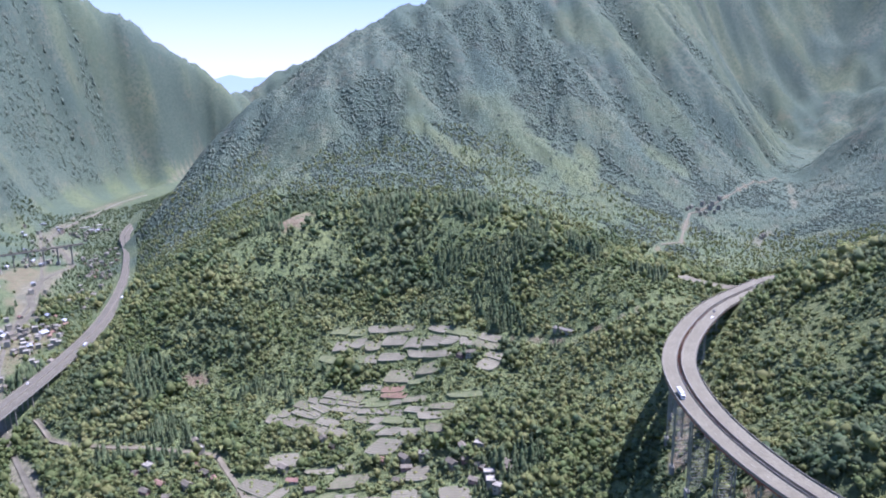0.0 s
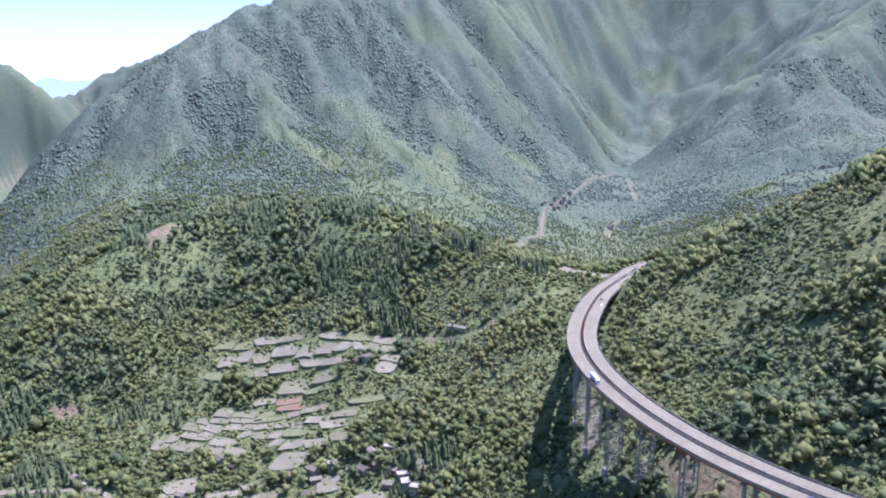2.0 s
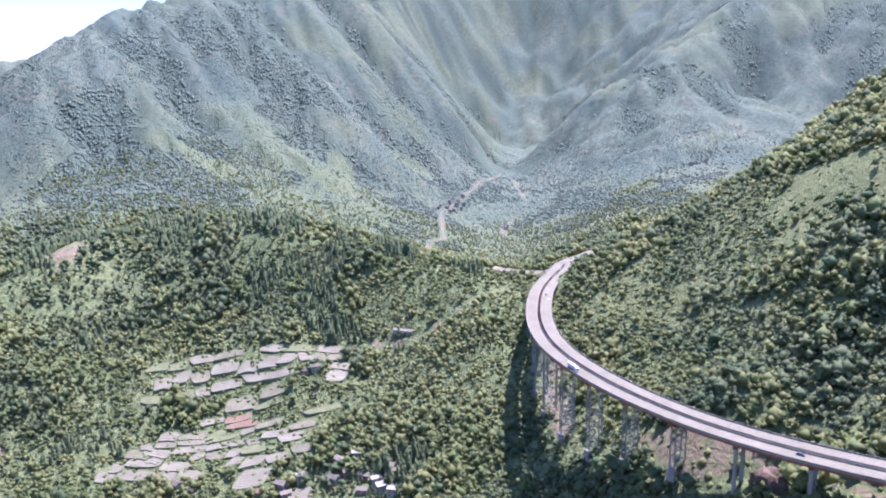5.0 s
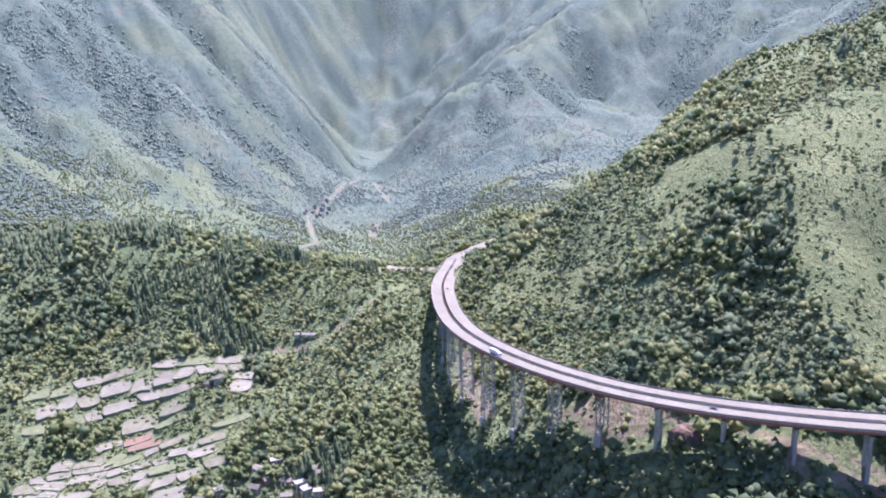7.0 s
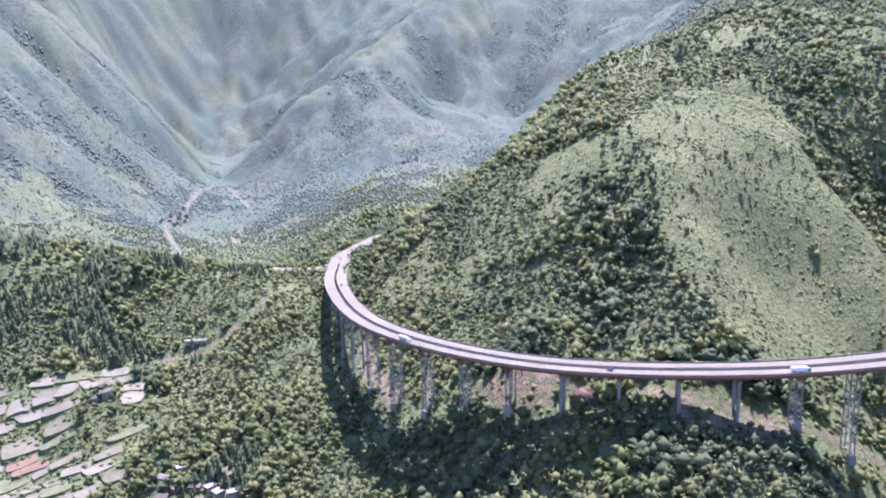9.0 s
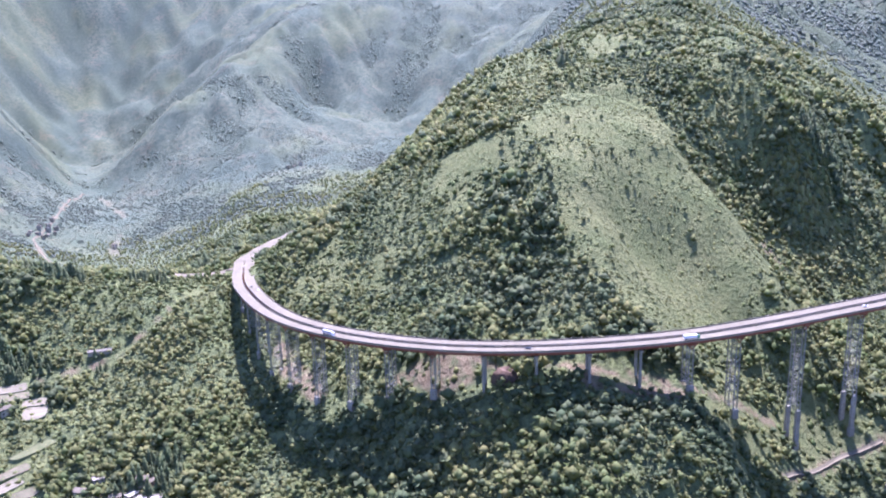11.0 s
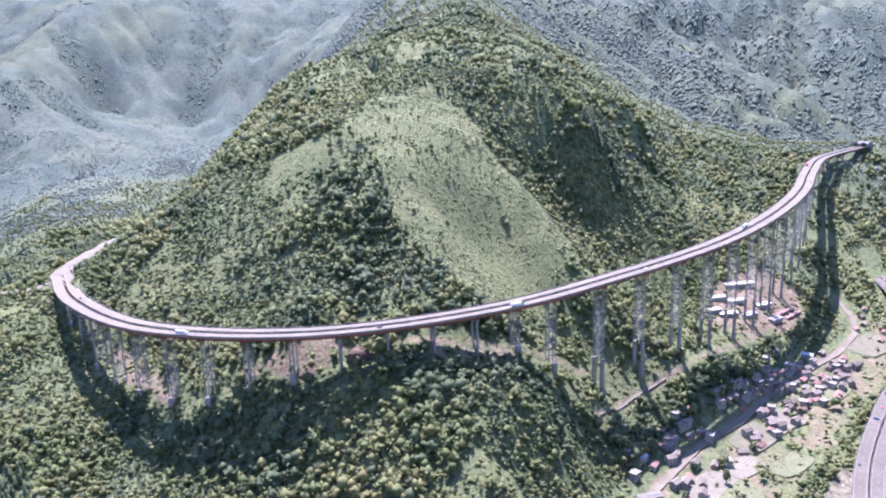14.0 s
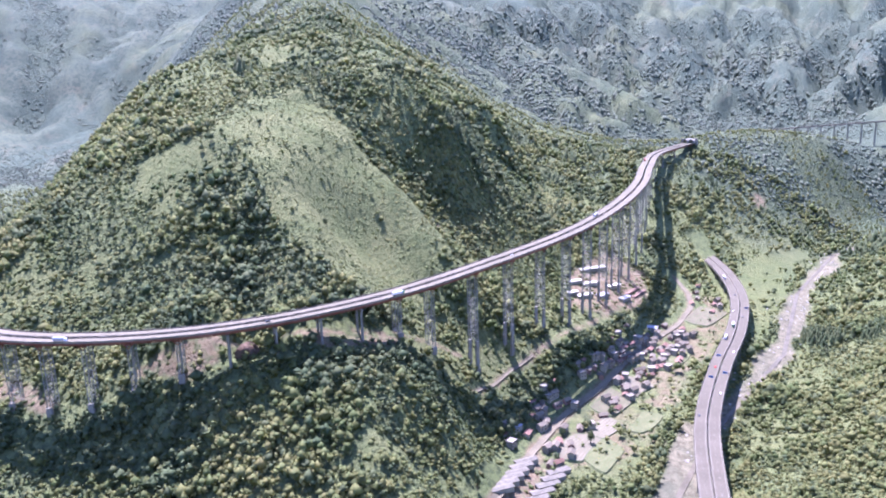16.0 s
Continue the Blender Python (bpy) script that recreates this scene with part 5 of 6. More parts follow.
BLUE_TIN = two_tone("blue_sheet_roof", (0.23, 0.24, 0.26), (0.3, 0.31, 0.33), 0.2, 1.0, 0.5)
WHITE_TIN = two_tone("white_sheet_roof", (0.342, 0.335, 0.27), (0.418, 0.412, 0.335), 0.1, 0.8, 0.5)
ROOF_SLAB = two_tone("flat_concrete_roof", (0.171, 0.158, 0.123), (0.237, 0.222, 0.177), 0.2, 1.0, 0.9, per_object=0.25)
GLASS_DARK = two_tone("dark_window_glass", (0.03, 0.035, 0.04), (0.05, 0.055, 0.06), 0.5, None, 0.15)
WOOD_DOOR = two_tone("brown_wood_door", (0.12, 0.07, 0.045), (0.18, 0.11, 0.07), 0.5, 2.0, 0.7)
DARK_FILM = two_tone("dark_corrugated_roof", (0.1, 0.096, 0.075), (0.15, 0.142, 0.112), 0.2, 1.0, 0.9)


def gable_roof(bm, length, width, eave, rise, over=0.7, thick=0.25):
    """Two sloping slabs meeting at a ridge along the length."""
    half_l, half_w = length / 2 + over, width / 2 + over
    drop = rise * over / (width / 2)
    for side in (-1, 1):
        low = eave - drop
        q = [(-half_l, side * half_w, low), (half_l, side * half_w, low), (half_l, 0, eave + rise), (-half_l, 0, eave + rise)]
        top = [bm.verts.new((a, b, c + thick)) for a, b, c in q]
        bot = [bm.verts.new((a, b, c)) for a, b, c in q]
        bm.faces.new(top)
        bm.faces.new(bot[::-1])
        for k in range(4):
            bm.faces.new((bot[k], bot[(k + 1) % 4], top[(k + 1) % 4], top[k]))
    bmesh.ops.recalc_face_normals(bm, faces=bm.faces)


def house(label, length, width, storeys, wall, roof, gable=True, category="house"):
    """A small house at the origin: walls, roof, doors, windows with frames and sills."""
    ob = tagged(new("house"), label, category)
    eave = 3.0 * storeys
    bm = bmesh.new()
    box(bm, 0, 0, -2.5, length, width, eave + 2.5)
    if gable:
        for end in (-1, 1):
            x = end * length / 2
            tri = [bm.verts.new((x - end * t, y, z)) for t in (0, 0.25) for y, z in ((-width / 2, eave), (width / 2, eave), (0, eave + width * 0.28))]
            bm.faces.new(tri[:3])
            bm.faces.new(tri[3:][::-1])
        bmesh.ops.recalc_face_normals(bm, faces=bm.faces)
    part("wall", bm, wall, ob)
    bm = bmesh.new()
    if gable:
        gable_roof(bm, length, width, eave, width * 0.28)
    else:
        box(bm, 0, 0, eave, length + 0.8, width + 0.8, 0.3)
        for sx, sy, lx, ly in ((0, 1, length + 0.8, 0.25), (0, -1, length + 0.8, 0.25), (1, 0, 0.25, width + 0.3), (-1, 0, 0.25, width + 0.3)):
            box(bm, sx * (length / 2 + 0.27), sy * (width / 2 + 0.27), eave + 0.3, lx, ly, 0.6)
    part("roof", bm, roof, ob)
    for side in (-1, 1):
        for floor_no in range(storeys):
            count = max(2, int(length / 4))
            for k in range(count):
                x = (k + 0.5) / count * length - length / 2
                if floor_no == 0 and side == -1 and k == count // 2:
                    bm = bmesh.new()
                    box(bm, x, side * (width / 2 + 0.03), 0, 1.3, 0.1, 2.2)
                    part("door", bm, WOOD_DOOR, ob)
                    continue
                bm = bmesh.new()
                box(bm, x, side * (width / 2 + 0.02), 3.0 * floor_no + 0.9, 1.5, 0.1, 1.4)
                part("window", bm, GLASS_DARK, ob)
    return ob


def set_on_ground(ob, x, y, turn, sink=0.2):
    z = float(land_height(np.array([x]), np.array([y]))[0])
    return copy_thing(ob, pose(x, y, z - sink + 0.4, 0, 0, turn))


MODELS = [
    house("white plastered house with a grey tiled roof", 9.5, 6.2, 2, PLASTER, SLATE),
    house("white plastered house with a flat concrete roof", 8.5, 7, 2, PLASTER, ROOF_SLAB, False),
    house("bare brick house with a grey tiled roof", 9, 5.5, 1, BRICKWORK, SLATE),
    house("low house with a red-brown tiled roof", 10, 5.6, 1, PLASTER, RED_TILE),
    house("tall white house with a flat concrete roof", 9, 8, 3, PLASTER, ROOF_SLAB, False),
    house("plastered house under a blue sheet-metal roof", 12, 7, 2, PLASTER, BLUE_TIN),
]
for k, model in enumerate(MODELS):
    model.matrix_basis = pose(*[(250.0, 30.0), (333.0, -2.0), (395.0, -36.0), (430.0, -52.0), (500.0, -95.0), (540.0, -120.0)][k], 0)
    spot = model.matrix_basis.translation
    model.location.z = float(land_height(np.array([spot.x]), np.array([spot.y]))[0]) + 0.2
    model.rotation_euler.z = radians(-35 + 20 * k)

house_rng = random.Random(5)
taken = [(m.location.x, m.location.y) for m in MODELS]


def free_spot(x, y, gap=7.0):
    if any((x - a) ** 2 + (y - b) ** 2 < gap * gap for a, b in taken):
        return False
    taken.append((x, y))
    return True


def settle(group, line, count, spread, kinds, turn_spread=18, offset=6.0):
    """Houses strung along a line, on both sides of it."""
    run = along([(x, y, 0) for x, y in line], 2.0)
    made = tries = 0
    while made < count and tries < 40 * count:
        tries += 1
        k = house_rng.randrange(1, len(run))
        way = run[k] - run[k - 1]
        side = house_rng.choice((-1, 1)) * house_rng.uniform(offset, offset + spread)
        norm = math.hypot(way[0], way[1])
        x, y = run[k][0] + way[1] / norm * side, run[k][1] - way[0] / norm * side
        if min(polyline_gap(np.array([x]), np.array([y]), LOW_LINE)[0][0], polyline_gap(np.array([x]), np.array([y]), VALLEY_LINE)[0][0]) < 21 or not free_spot(x, y):
            continue
        ob = set_on_ground(MODELS[house_rng.choice(kinds)], x, y, math.degrees(math.atan2(way[1], way[0])) + house_rng.gauss(0, turn_spread))
        ob["group"] = group
        made += 1


settle("houses of the river village", VILLAGE_STREET[2:7], 84, 26, (0, 3, 1, 2, 2, 3, 0, 2), offset=7.5)
settle("houses of the river village", [(395, -50), (470, -105), (520, -140)], 30, 22, (0, 1, 2, 2, 3, 0), offset=9)
settle("houses of the river village", [(620, -205), (690, -225), (730, -245)], 8, 14, (0, 2, 3), offset=9)
settle("houses of the valley town", [(-575, 800), (-590, 860), (-620, 960), (-680, 1080), (-760, 1200)], 64, 60, (0, 1, 1, 4, 4, 3, 5, 0, 1, 3))
settle("houses of the valley town", [(-640, 985), (-672, 1060), (-655, 1150)], 34, 34, (0, 1, 4, 2, 3, 1, 5))
settle("houses of the valley town", [(-669, 1421), (-700, 1500), (-860, 1740)], 16, 20, (0, 1, 3, 4))
settle("houses of the valley town", [(-830, 1300), (-930, 1600), (-1050, 1900), (-1180, 2100)], 34, 70, (1, 4, 5, 0))
settle("houses of the valley town", [(-1115, 2090), (-1037, 2000), (-960, 1990)], 22, 40, (1, 4, 5, 0, 3))
settle("houses of the valley town", [(-840, 1710), (-755, 1590), (-690, 1430)], 18, 16, (0, 1, 3, 4), offset=30)
settle("houses of the valley town", [(-640, 1180), (-690, 1330), (-760, 1500)], 14, 24, (0, 1, 3))
for x, y in taken_by_houses:
    if free_spot(x, y, 7.5):
        ob = set_on_ground(MODELS[house_rng.choice((0, 0, 1, 2, 3, 0, 2))], x, y, -25 + house_rng.gauss(0, 25))
        ob["group"] = "houses among the terraces"
for x, y in [(560, 1686), (590, 1700), (612, 1733), (632, 1706), (588, 1677), (605, 1690), (640, 1745), (575, 1705), (1188, 1473), (1205, 1462), (1175, 1480), (670, 1780), (650, 1730), (625, 1720), (690, 1570), (700, 1585)]:
    ob = set_on_ground(MODELS[house_rng.choice((0, 1, 4))], x, y, house_rng.uniform(0, 180))
    ob["group"] = "houses of the side valley"


def long_shed(label, length, width, height, roof, wall):
    """A low long shed: walls, a shallow ridged roof with ribs, a door."""
    ob = tagged(new("long_shed"), label, "shed")
    bm = bmesh.new()
    box(bm, 0, 0, -2, length, width, height + 2)
    part("wall", bm, wall, ob)
    bm = bmesh.new()
    gable_roof(bm, length, width, height, width * 0.1, 0.4, 0.2)
    part("roof", bm, roof, ob)
    bm = bmesh.new()
    n = int(length / 2.5)
    for k in range(n + 1):
        x = -length / 2 + k * length / n
        for side in (-1, 1):
            bar(bm, (x, side * (width / 2 + 0.3), height + 0.18), (x, 0, height + width * 0.1 + 0.26), 0.16)
    part("roof_ribs", bm, roof, ob)
    bm = bmesh.new()
    box(bm, length / 2 + 0.03, 0, 0, 0.1, 2.6, 2.4)
    part("door", bm, WOOD_DOOR, ob)
    return ob


dark_shed = long_shed("long low shed with a dark corrugated roof", 22, 7.2, 2.8, DARK_FILM, PLASTER)
white_shed = long_shed("site hut with a white sheet-metal roof", 24, 9, 3.2, WHITE_TIN, PLASTER)
blue_shed = long_shed("works shed under a blue-white sheet-metal roof", 20, 9, 3.4, BLUE_TIN, PLASTER)
first = {id(dark_shed): False, id(white_shed): False, id(blue_shed): False}


def put_shed(ob, x, y, turn, group):
    z = float(land_height(np.array([x]), np.array([y]))[0]) + 0.4
    m = pose(x, y, z, 0, 0, turn)
    if first[id(ob)]:
        made = copy_thing(ob, m)
    else:
        made, first[id(ob)] = ob, True
        ob.matrix_basis = m
    made["group"] = group


for k in range(6):
    put_shed(dark_shed, 226 - 9.6 * k, 51 + 4.4 * k, -62, "dark sheds by the river")
for k in range(5):
    put_shed(dark_shed, 218 - 9.6 * k, 22 + 5.2 * k, -62, "dark sheds by the river")
for x, y, turn in ((652, -45, -60), (664, -62, -60), (604, -22, -62), (610, -44, -62), (566, -14, -60), (625, -80, -50), (570, -34, -60)):
    put_shed(white_shed, x, y, turn, "site huts under the viaduct")
for x, y, turn in ((585, -60, -40), (600, -92, -35), (268, 62, -30)):
    put_shed(blue_shed, x, y, turn, "works sheds")
for x, y, turn in ((119, 716, -40),):
    put_shed(dark_shed, x, y, turn, "sheds in the wood")
for x, y, turn in ((-1215, 2140, 10), (-1059, 2077, 20), (-1030, 2100, 20), (-1000, 2060, 20)):
    put_shed(blue_shed if y > 2120 else white_shed, x, y, turn, "sheds of the valley town")

# Stacked steel and timber in the works yard
STACK = two_tone("rusty_stacked_steel", (0.16, 0.1, 0.075), (0.25, 0.17, 0.13), 0.3, 1.5, 0.8)
for k in range(8):
    bm = bmesh.new()
    for j in range(5):
        for i in range(2):
            box(bm, 0, (j - 2) * 1.1, i * 0.8, 14, 0.9, 0.7, bevel=0.08)
    x, y = 622 + 9 * (k % 4) * 0.9, -100 - 5 * (k // 4) * 2 - 5 * (k % 4)
    stack = tagged(new("beam_stack", mesh_of("beam_stack", bm, STACK)), "stack of rusty steel beams in the works yard", "stack", "beam stacks")
    stack.matrix_basis = pose(x, y, float(land_height(np.array([x]), np.array([y]))[0]) + 0.3, 0, 0, -40 + 7 * (k % 3))

# ---- vehicles ----
TYRE = two_tone("black_tyre", (0.02, 0.02, 0.02), (0.03, 0.03, 0.03), 2.0, None, 0.9)
PAINTS = {n: two_tone(n + "_vehicle_paint", c, tuple(1.1 * v for v in c), 0.5, None, 0.35) for n, c in (("white", (0.6, 0.6, 0.6)), ("red", (0.45, 0.03, 0.025)), ("dark", (0.04, 0.045, 0.05)), ("silver", (0.35, 0.36, 0.37)), ("green", (0.08, 0.2, 0.1)))}


def wheels(ob, xs, half, radius):
    for x in xs:
        for side in (-1, 1):
            bm = bmesh.new()
            bar(bm, (x, side * half - 0.12, radius), (x, side * half + 0.12, radius), 2 * radius, 12)
            part("wheel", bm, TYRE, ob)


def tapered(bm, x0, x1, y, z0, z1, top_x0, top_x1, top_y):
    low = [bm.verts.new(v) for v in ((x0, -y, z0), (x1, -y, z0), (x1, y, z0), (x0, y, z0))]
    top = [bm.verts.new(v) for v in ((top_x0, -top_y, z1), (top_x1, -top_y, z1), (top_x1, top_y, z1), (top_x0, top_y, z1))]
    bm.faces.new(low[::-1])
    bm.faces.new(top)
    for k in range(4):
        bm.faces.new((low[k], low[(k + 1) % 4], top[(k + 1) % 4], top[k]))


def car(paint, label):
    ob = tagged(new("car"), label, "car")
    bm = bmesh.new()
    box(bm, 0, 0, 0.3, 4.5, 1.8, 0.6, bevel=0.12)
    tapered(bm, -1.6, 1.1, 0.82, 0.9, 1.42, -1.2, 0.4, 0.66)
    part("body", bm, PAINTS[paint], ob)
    bm = bmesh.new()
    tapered(bm, -1.5, 1.06, 0.84, 0.95, 1.34, -1.22, 0.48, 0.72)
    part("windows", bm, GLASS_DARK, ob)
    wheels(ob, (-1.4, 1.4), 0.82, 0.33)
    return ob


def truck(paint, box_paint, label):
    ob = tagged(new("truck"), label, "truck")
    bm = bmesh.new()
    tapered(bm, 4.2, 6.2, 1.2, 0.6, 3.0, 4.2, 5.9, 1.15)
    part("cab", bm, PAINTS[paint], ob)
    bm = bmesh.new()
    box(bm, 6.05, 0, 1.7, 0.12, 2.0, 0.9)
    part("windscreen", bm, GLASS_DARK, ob)
    bm = bmesh.new()
    box(bm, -1.3, 0, 1.1, 10.2, 2.45, 2.6, bevel=0.06)
    part("cargo_box", bm, PAINTS[box_paint], ob)
    bm = bmesh.new()
    box(bm, 0.3, 0, 0.7, 11.4, 1.0, 0.4)
    part("chassis", bm, TYRE, ob)
    wheels(ob, (-5, -3.8, -0.5, 4.9), 1.05, 0.5)
    return ob


vehicles = [car("white", "white saloon car on the road"), car("dark", "dark saloon car on the road"), truck("red", "red", "red lorry with a box body"), truck("white", "silver", "white lorry with a silver box body"), truck("green", "white", "green lorry with a white box body"), car("red", "red saloon car on the road")]
used = set()


def drive(kind, nodes, at, lane, back=False):
    places, ways, run = curve_points(nodes, 1.0)
    k = min(len(places) - 2, max(1, int(at)))
    w = ways[k]
    p = places[k] + np.array((w[1], -w[0], 0)) * lane
    turn = math.degrees(math.atan2(w[1], w[0])) + (180 if back else 0)
    m = pose(p[0], p[1], p[2] + 0.02, 0, 0, turn)
    if kind in used:
        copy_thing(vehicles[kind], m)
    else:
        used.add(kind)
        vehicles[kind].matrix_basis = m


for kind, at, lane in ((1, 150, -5.0), (0, 170, -8.2), (3, 355, 8.3), (1, 520, 4.9), (4, 640, 8.2), (0, 800, 5.0), (3, 1010, -4.9), (1, 1320, 8.0), (2, 1480, -8.0)):
    drive(kind, HIGH_LINE, at, lane, lane < 0)
for kind, at, lane in ((3, 180, 8.0), (1, 260, 4.6), (0, 330, 8.2), (1, 350, -4.5), (4, 385, 4.6), (3, 430, 8.0), (0, 470, -8.0), (5, 520, 4.5), (0, 585, -8.2), (1, 640, 8.0)):
    drive(kind, LOW_LINE, at, lane, lane < 0)
for kind, at, lane in ((1, 430, 4.5), (0, 560, -8.0), (3, 700, 8.0), (1, 820, -4.5), (4, 960, 8.2), (0, 1130, 4.5), (1, 1300, -8.0), (3, 1450, 8.0)):
    drive(kind, VALLEY_LINE, at, lane, lane < 0)
for k, v in enumerate(vehicles):
    if k not in used:
        drive(k, LOW_LINE, 700 + 8 * k, 8.0)

# Sign gantries on the lower motorway
def gantry(owner_line, at, lane):
    places, ways, run = curve_points(owner_line, 1.0)
    p, w = places[at], ways[at]
    p = p + np.array((w[1], -w[0], 0)) * lane
    ob = tagged(new("road_sign"), "blue motorway sign on a steel arm", "sign", "motorway signs")
    bm = bmesh.new()
    bar(bm, (0, 5.4, 0), (0, 5.4, 7.2), 0.35, 8)
    bar(bm, (0, 5.4, 6.4), (0, 0.5, 6.4), 0.25, 8)
    part("post", bm, RAIL_STEEL, ob)
    bm = bmesh.new()
    box(bm, 0.2, 1.8, 5.2, 0.12, 4.4, 2.4)
    sign = part("sign_face", bm, GANTRY_BLUE, ob)
    bm = bmesh.new()
    for z, width in ((6.7, 3.2), (6.1, 2.4), (5.6, 2.8)):
        box(bm, 0.28, 1.8, z, 0.03, width, 0.28)
    part("lettering_bars", bm, ROAD_PAINT, sign)
    ob.matrix_basis = Matrix.Translation(p) @ Matrix.Rotation(math.atan2(w[1], w[0]), 4, "Z")


for at, lane in ((500, 6.2), (560, 6.2), (330, -6.2), (545, -6.2)):
    gantry(LOW_LINE, at, lane)

# ---- far bridges, tunnel mouth and single trees ----
def plain_bridge(name, label, nodes, half, span, columns):
    ob = viaduct(name, label)
    places, ways, run = curve_points(nodes, 8.0)
    lane_part("deck", places, ways, -half, half, -1.8, 0.0, CONCRETE, ob)
    lane_part("road_surface", places, ways, -half + 0.5, half - 0.5, 0.0, 0.06, ASPHALT, ob)
    for side in (-1, 1):
        lane_part("parapet", places, ways, side * half - 0.2, side * half + 0.2, -0.1, 1.1, PARAPET, ob)
    places, ways, run = curve_points(nodes, 1.0)
    for at in range(span // 2, len(places) - 2, span):
        base = float(land_height(places[at][:1], places[at][1:2])[0])
        if places[at][2] - base > 4:
            column_pier(ob, (places[at][0], places[at][1], base), ways[at], places[at][2] - 1.75 - base, half * 0.5, columns)
    return ob


plain_bridge("hill_bridge", "grey concrete bridge across the far dale", [(1858, -640, 165), (1830, -760, 174), (1790, -880, 184), (1750, -1010, 193)], 12, 34, 2.6)
plain_bridge("old_bridge", "slender concrete bridge across the main valley", [(-1080, 1440, -30), (-972, 1531, -30), (-915, 1583, -30), (-850, 1650, -30)], 5, 30, 2.2)

portal = tagged(new("tunnel_portal"), "grey concrete tunnel mouth in the hillside", "tunnel")
end_places, end_ways, _ = curve_points(HIGH_LINE, 4.0)
portal.matrix_basis = Matrix.Translation(end_places[-1]) @ Matrix.Rotation(math.atan2(end_ways[-1][1], end_ways[-1][0]), 4, "Z")
for lane in (-6.55, 6.55):
    bm = bmesh.new()
    n = 14
    inner = [(math.cos(math.pi * k / n) * 5.0, math.sin(math.pi * k / n) * 6.0) for k in range(n + 1)]
    outer = [(math.cos(math.pi * k / n) * 6.4, math.sin(math.pi * k / n) * 8.2) for k in range(n + 1)]
    rings = [[bm.verts.new((x, lane + y, z)) for y, z in ring] for x in (-6.0, 22.0) for ring in (inner, outer)]
    for k in range(n):
        bm.faces.new((rings[0][k], rings[0][k + 1], rings[1][k + 1], rings[1][k]))
        bm.faces.new((rings[1][k], rings[1][k + 1], rings[3][k + 1], rings[3][k]))
        bm.faces.new((rings[0][k + 1], rings[0][k], rings[2][k], rings[2][k + 1]))
    bmesh.ops.recalc_face_normals(bm, faces=bm.faces)
    part("portal_arch", bm, CONCRETE, portal)
bm = bmesh.new()
for y in (-15.5, 15.5, 0):
    box(bm, 3, y, -4, 3, 5 if y else 1.6, 13 if y else 10, bevel=0.2)
part("retaining_wall", bm, CONCRETE, portal)


def single_tree(label, x, y, height, width, fir=False):
    """One tree standing alone: trunk with limbs, and a crown of clumps and leaf sprays."""
    ob = tagged(new("tree"), label, "tree", "trees standing alone")
    ob.matrix_basis = pose(x, y, float(land_height(np.array([x]), np.array([y]))[0]) - 0.3)
    rng = np.random.default_rng(int(abs(x) * 7 + abs(y)))
    bm = bmesh.new()
    bmesh.ops.create_cone(bm, cap_ends=True, segments=8, radius1=0.035 * height, radius2=0.012 * height, depth=0.7 * height, matrix=Matrix.Translation((0, 0, 0.35 * height)))
    for k in range(4):
        a = 1.57 * k + 0.4
        bar(bm, (0, 0, (0.28 + 0.08 * k) * height), (0.26 * width * math.cos(a), 0.26 * width * math.sin(a), (0.5 + 0.07 * k) * height), 0.02 * height, 5)
    part("trunk", bm, BARK, ob, "grey-brown trunk with limbs")
    v, f = fir_crown(rng, 8) if fir else joined([broad_crown(rng, 9, 160, True, True)])
    v = v * np.array((width, width, height))
    me = mesh_from_arrays(bpy.data.meshes.new("crown"), v, f, smooth=False)
    me.materials.append(LEAF_DARK)
    crown = new("crown", me)
    crown.parent = ob


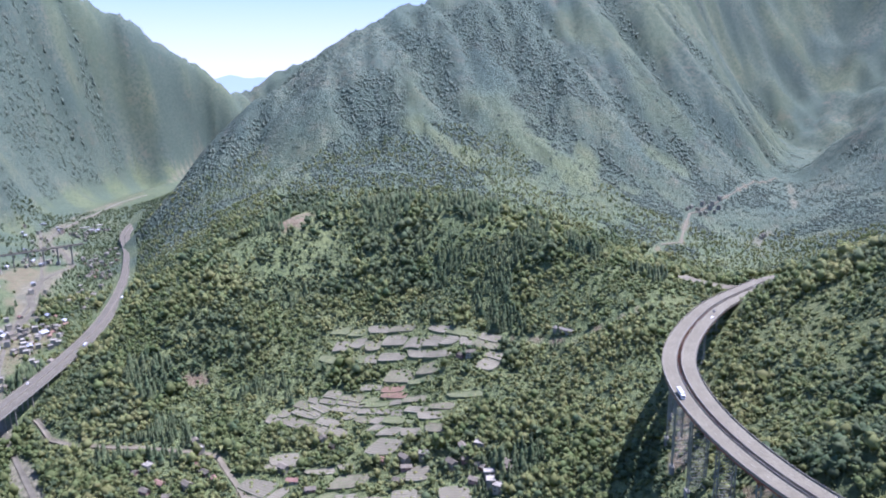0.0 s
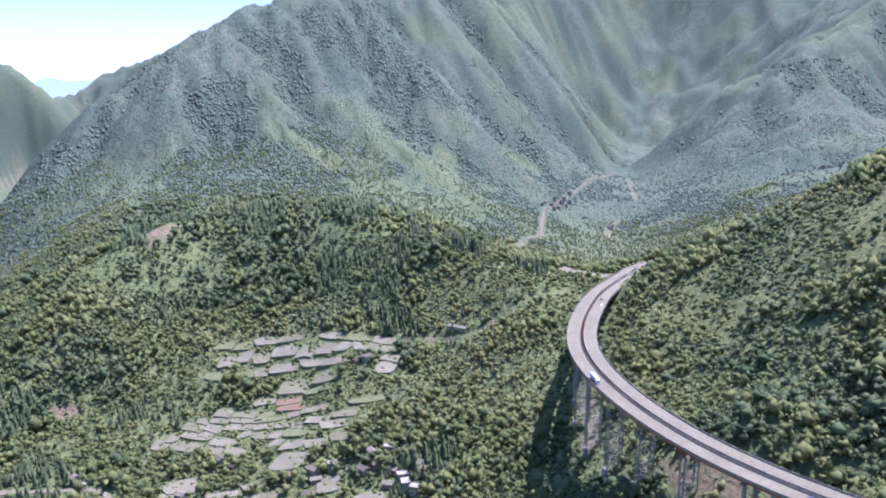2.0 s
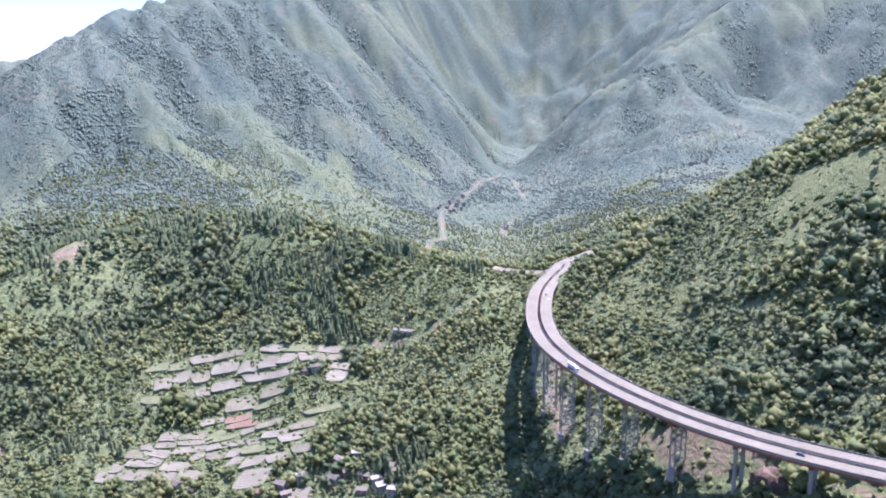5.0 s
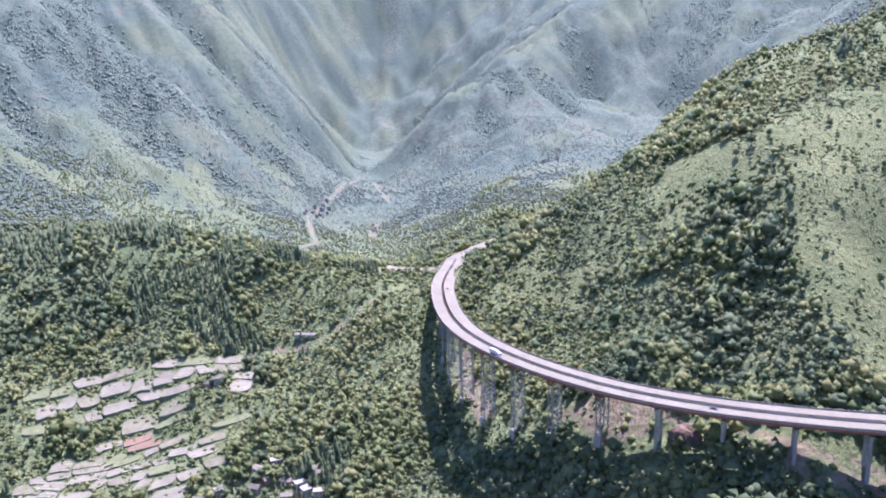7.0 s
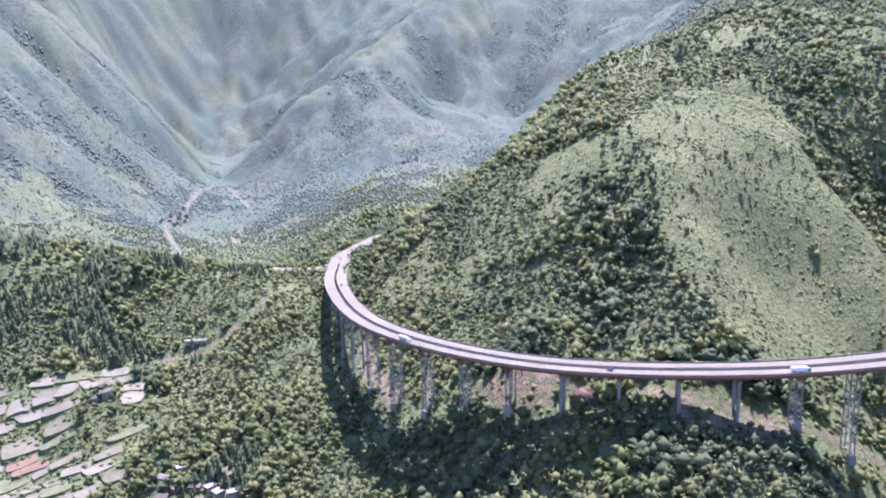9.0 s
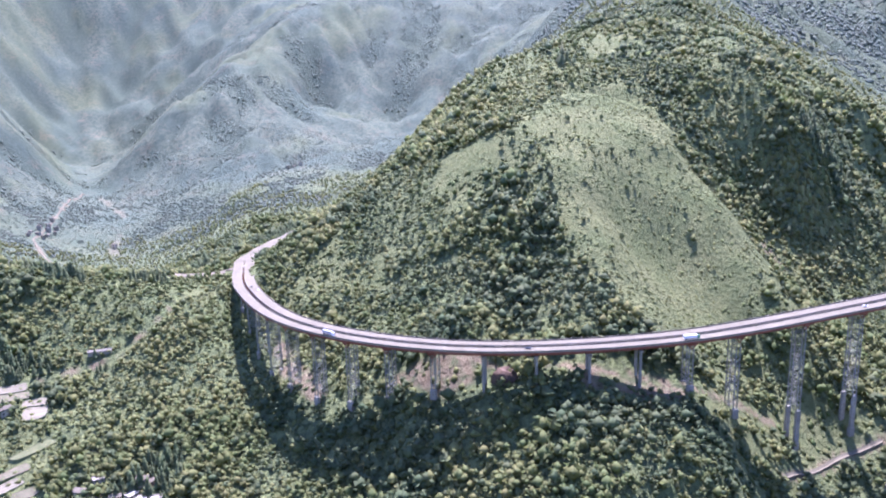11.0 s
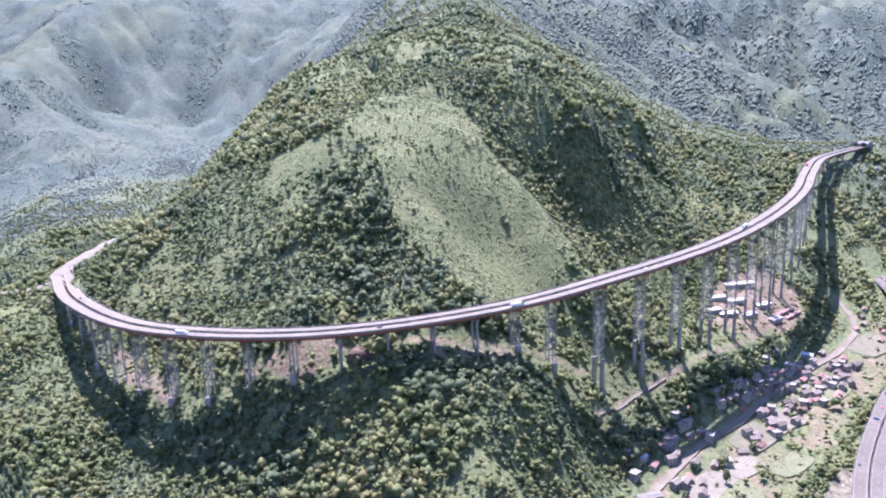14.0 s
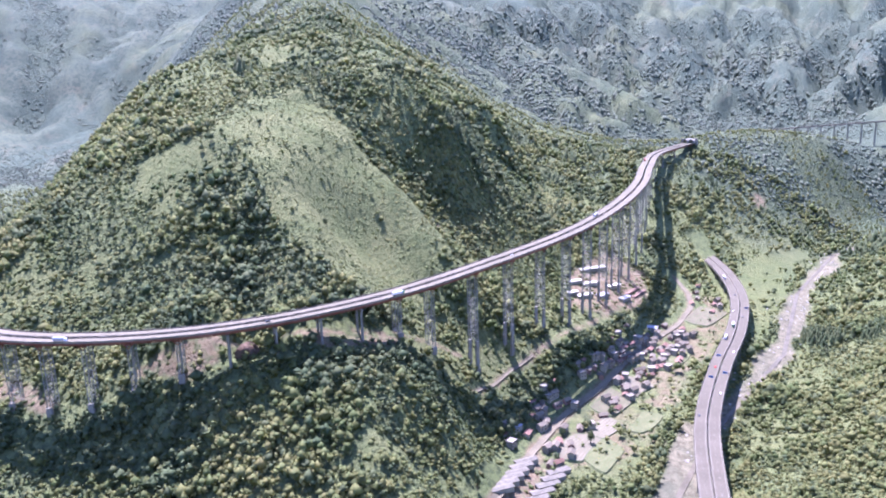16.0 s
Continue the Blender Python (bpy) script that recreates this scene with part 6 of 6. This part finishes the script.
for x, y, h, w in ((414, 398, 11, 8), (402, 405, 8, 6), (430, 392, 7, 5), (470, 360, 7, 6), (496, 331, 6, 5), (446, 300, 6, 5), (513, 372, 6, 5), (372, 262, 7, 6)):
    single_tree("dark green tree standing alone on the grassy ridge", x, y, h, w)
for x, y, h, w in ((268, -12, 15, 7), (280, 14, 9, 7), (160, 92, 16, 5), (330, -40, 9, 8), (455, 5, 14, 6), (415, 25, 12, 8)):
    single_tree("dark green tree beside the river fields", x, y, h, w)


# ---- the sky's pale blue over the main valley, and a glowing haze-toned ridge before it ----
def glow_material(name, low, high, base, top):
    """Plain far air painted as emission: one tone at the foot, another higher up."""
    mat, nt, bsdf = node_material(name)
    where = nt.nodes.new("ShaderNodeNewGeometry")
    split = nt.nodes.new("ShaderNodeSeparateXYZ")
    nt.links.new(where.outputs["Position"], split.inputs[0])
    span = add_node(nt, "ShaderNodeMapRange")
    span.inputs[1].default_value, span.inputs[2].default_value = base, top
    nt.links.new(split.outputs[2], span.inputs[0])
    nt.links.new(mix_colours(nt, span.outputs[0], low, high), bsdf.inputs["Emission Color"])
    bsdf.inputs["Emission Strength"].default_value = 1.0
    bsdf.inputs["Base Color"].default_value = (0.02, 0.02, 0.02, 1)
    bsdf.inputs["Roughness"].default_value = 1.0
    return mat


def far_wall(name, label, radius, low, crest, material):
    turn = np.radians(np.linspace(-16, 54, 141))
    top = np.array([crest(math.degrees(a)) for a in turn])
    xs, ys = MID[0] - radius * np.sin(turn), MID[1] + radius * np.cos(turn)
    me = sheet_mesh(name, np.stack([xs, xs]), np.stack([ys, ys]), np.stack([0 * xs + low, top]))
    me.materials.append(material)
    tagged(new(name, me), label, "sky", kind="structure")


# The ridge is no light source; its haze is painted as a glow
far_wall("backdrop_ridge", "ridge beyond the main valley, glowing in painted blue haze", 4720.0, -400.0, lambda a: 400 + 50 * math.sin(a * 0.31) + 22 * math.sin(a * 0.9 + 1) + 8 * math.sin(a * 2.7), glow_material("glowing_haze_ridge", (0.24, 0.3, 0.36), (0.19, 0.26, 0.34), 0.0, 400.0))
far_wall("backdrop_sky", "pale blue sky whitening towards the ridges", 4850.0, -400.0, lambda a: 980, glow_material("pale_blue_air", (0.36, 0.38, 0.4), (0.17, 0.255, 0.36), 330.0, 900.0))
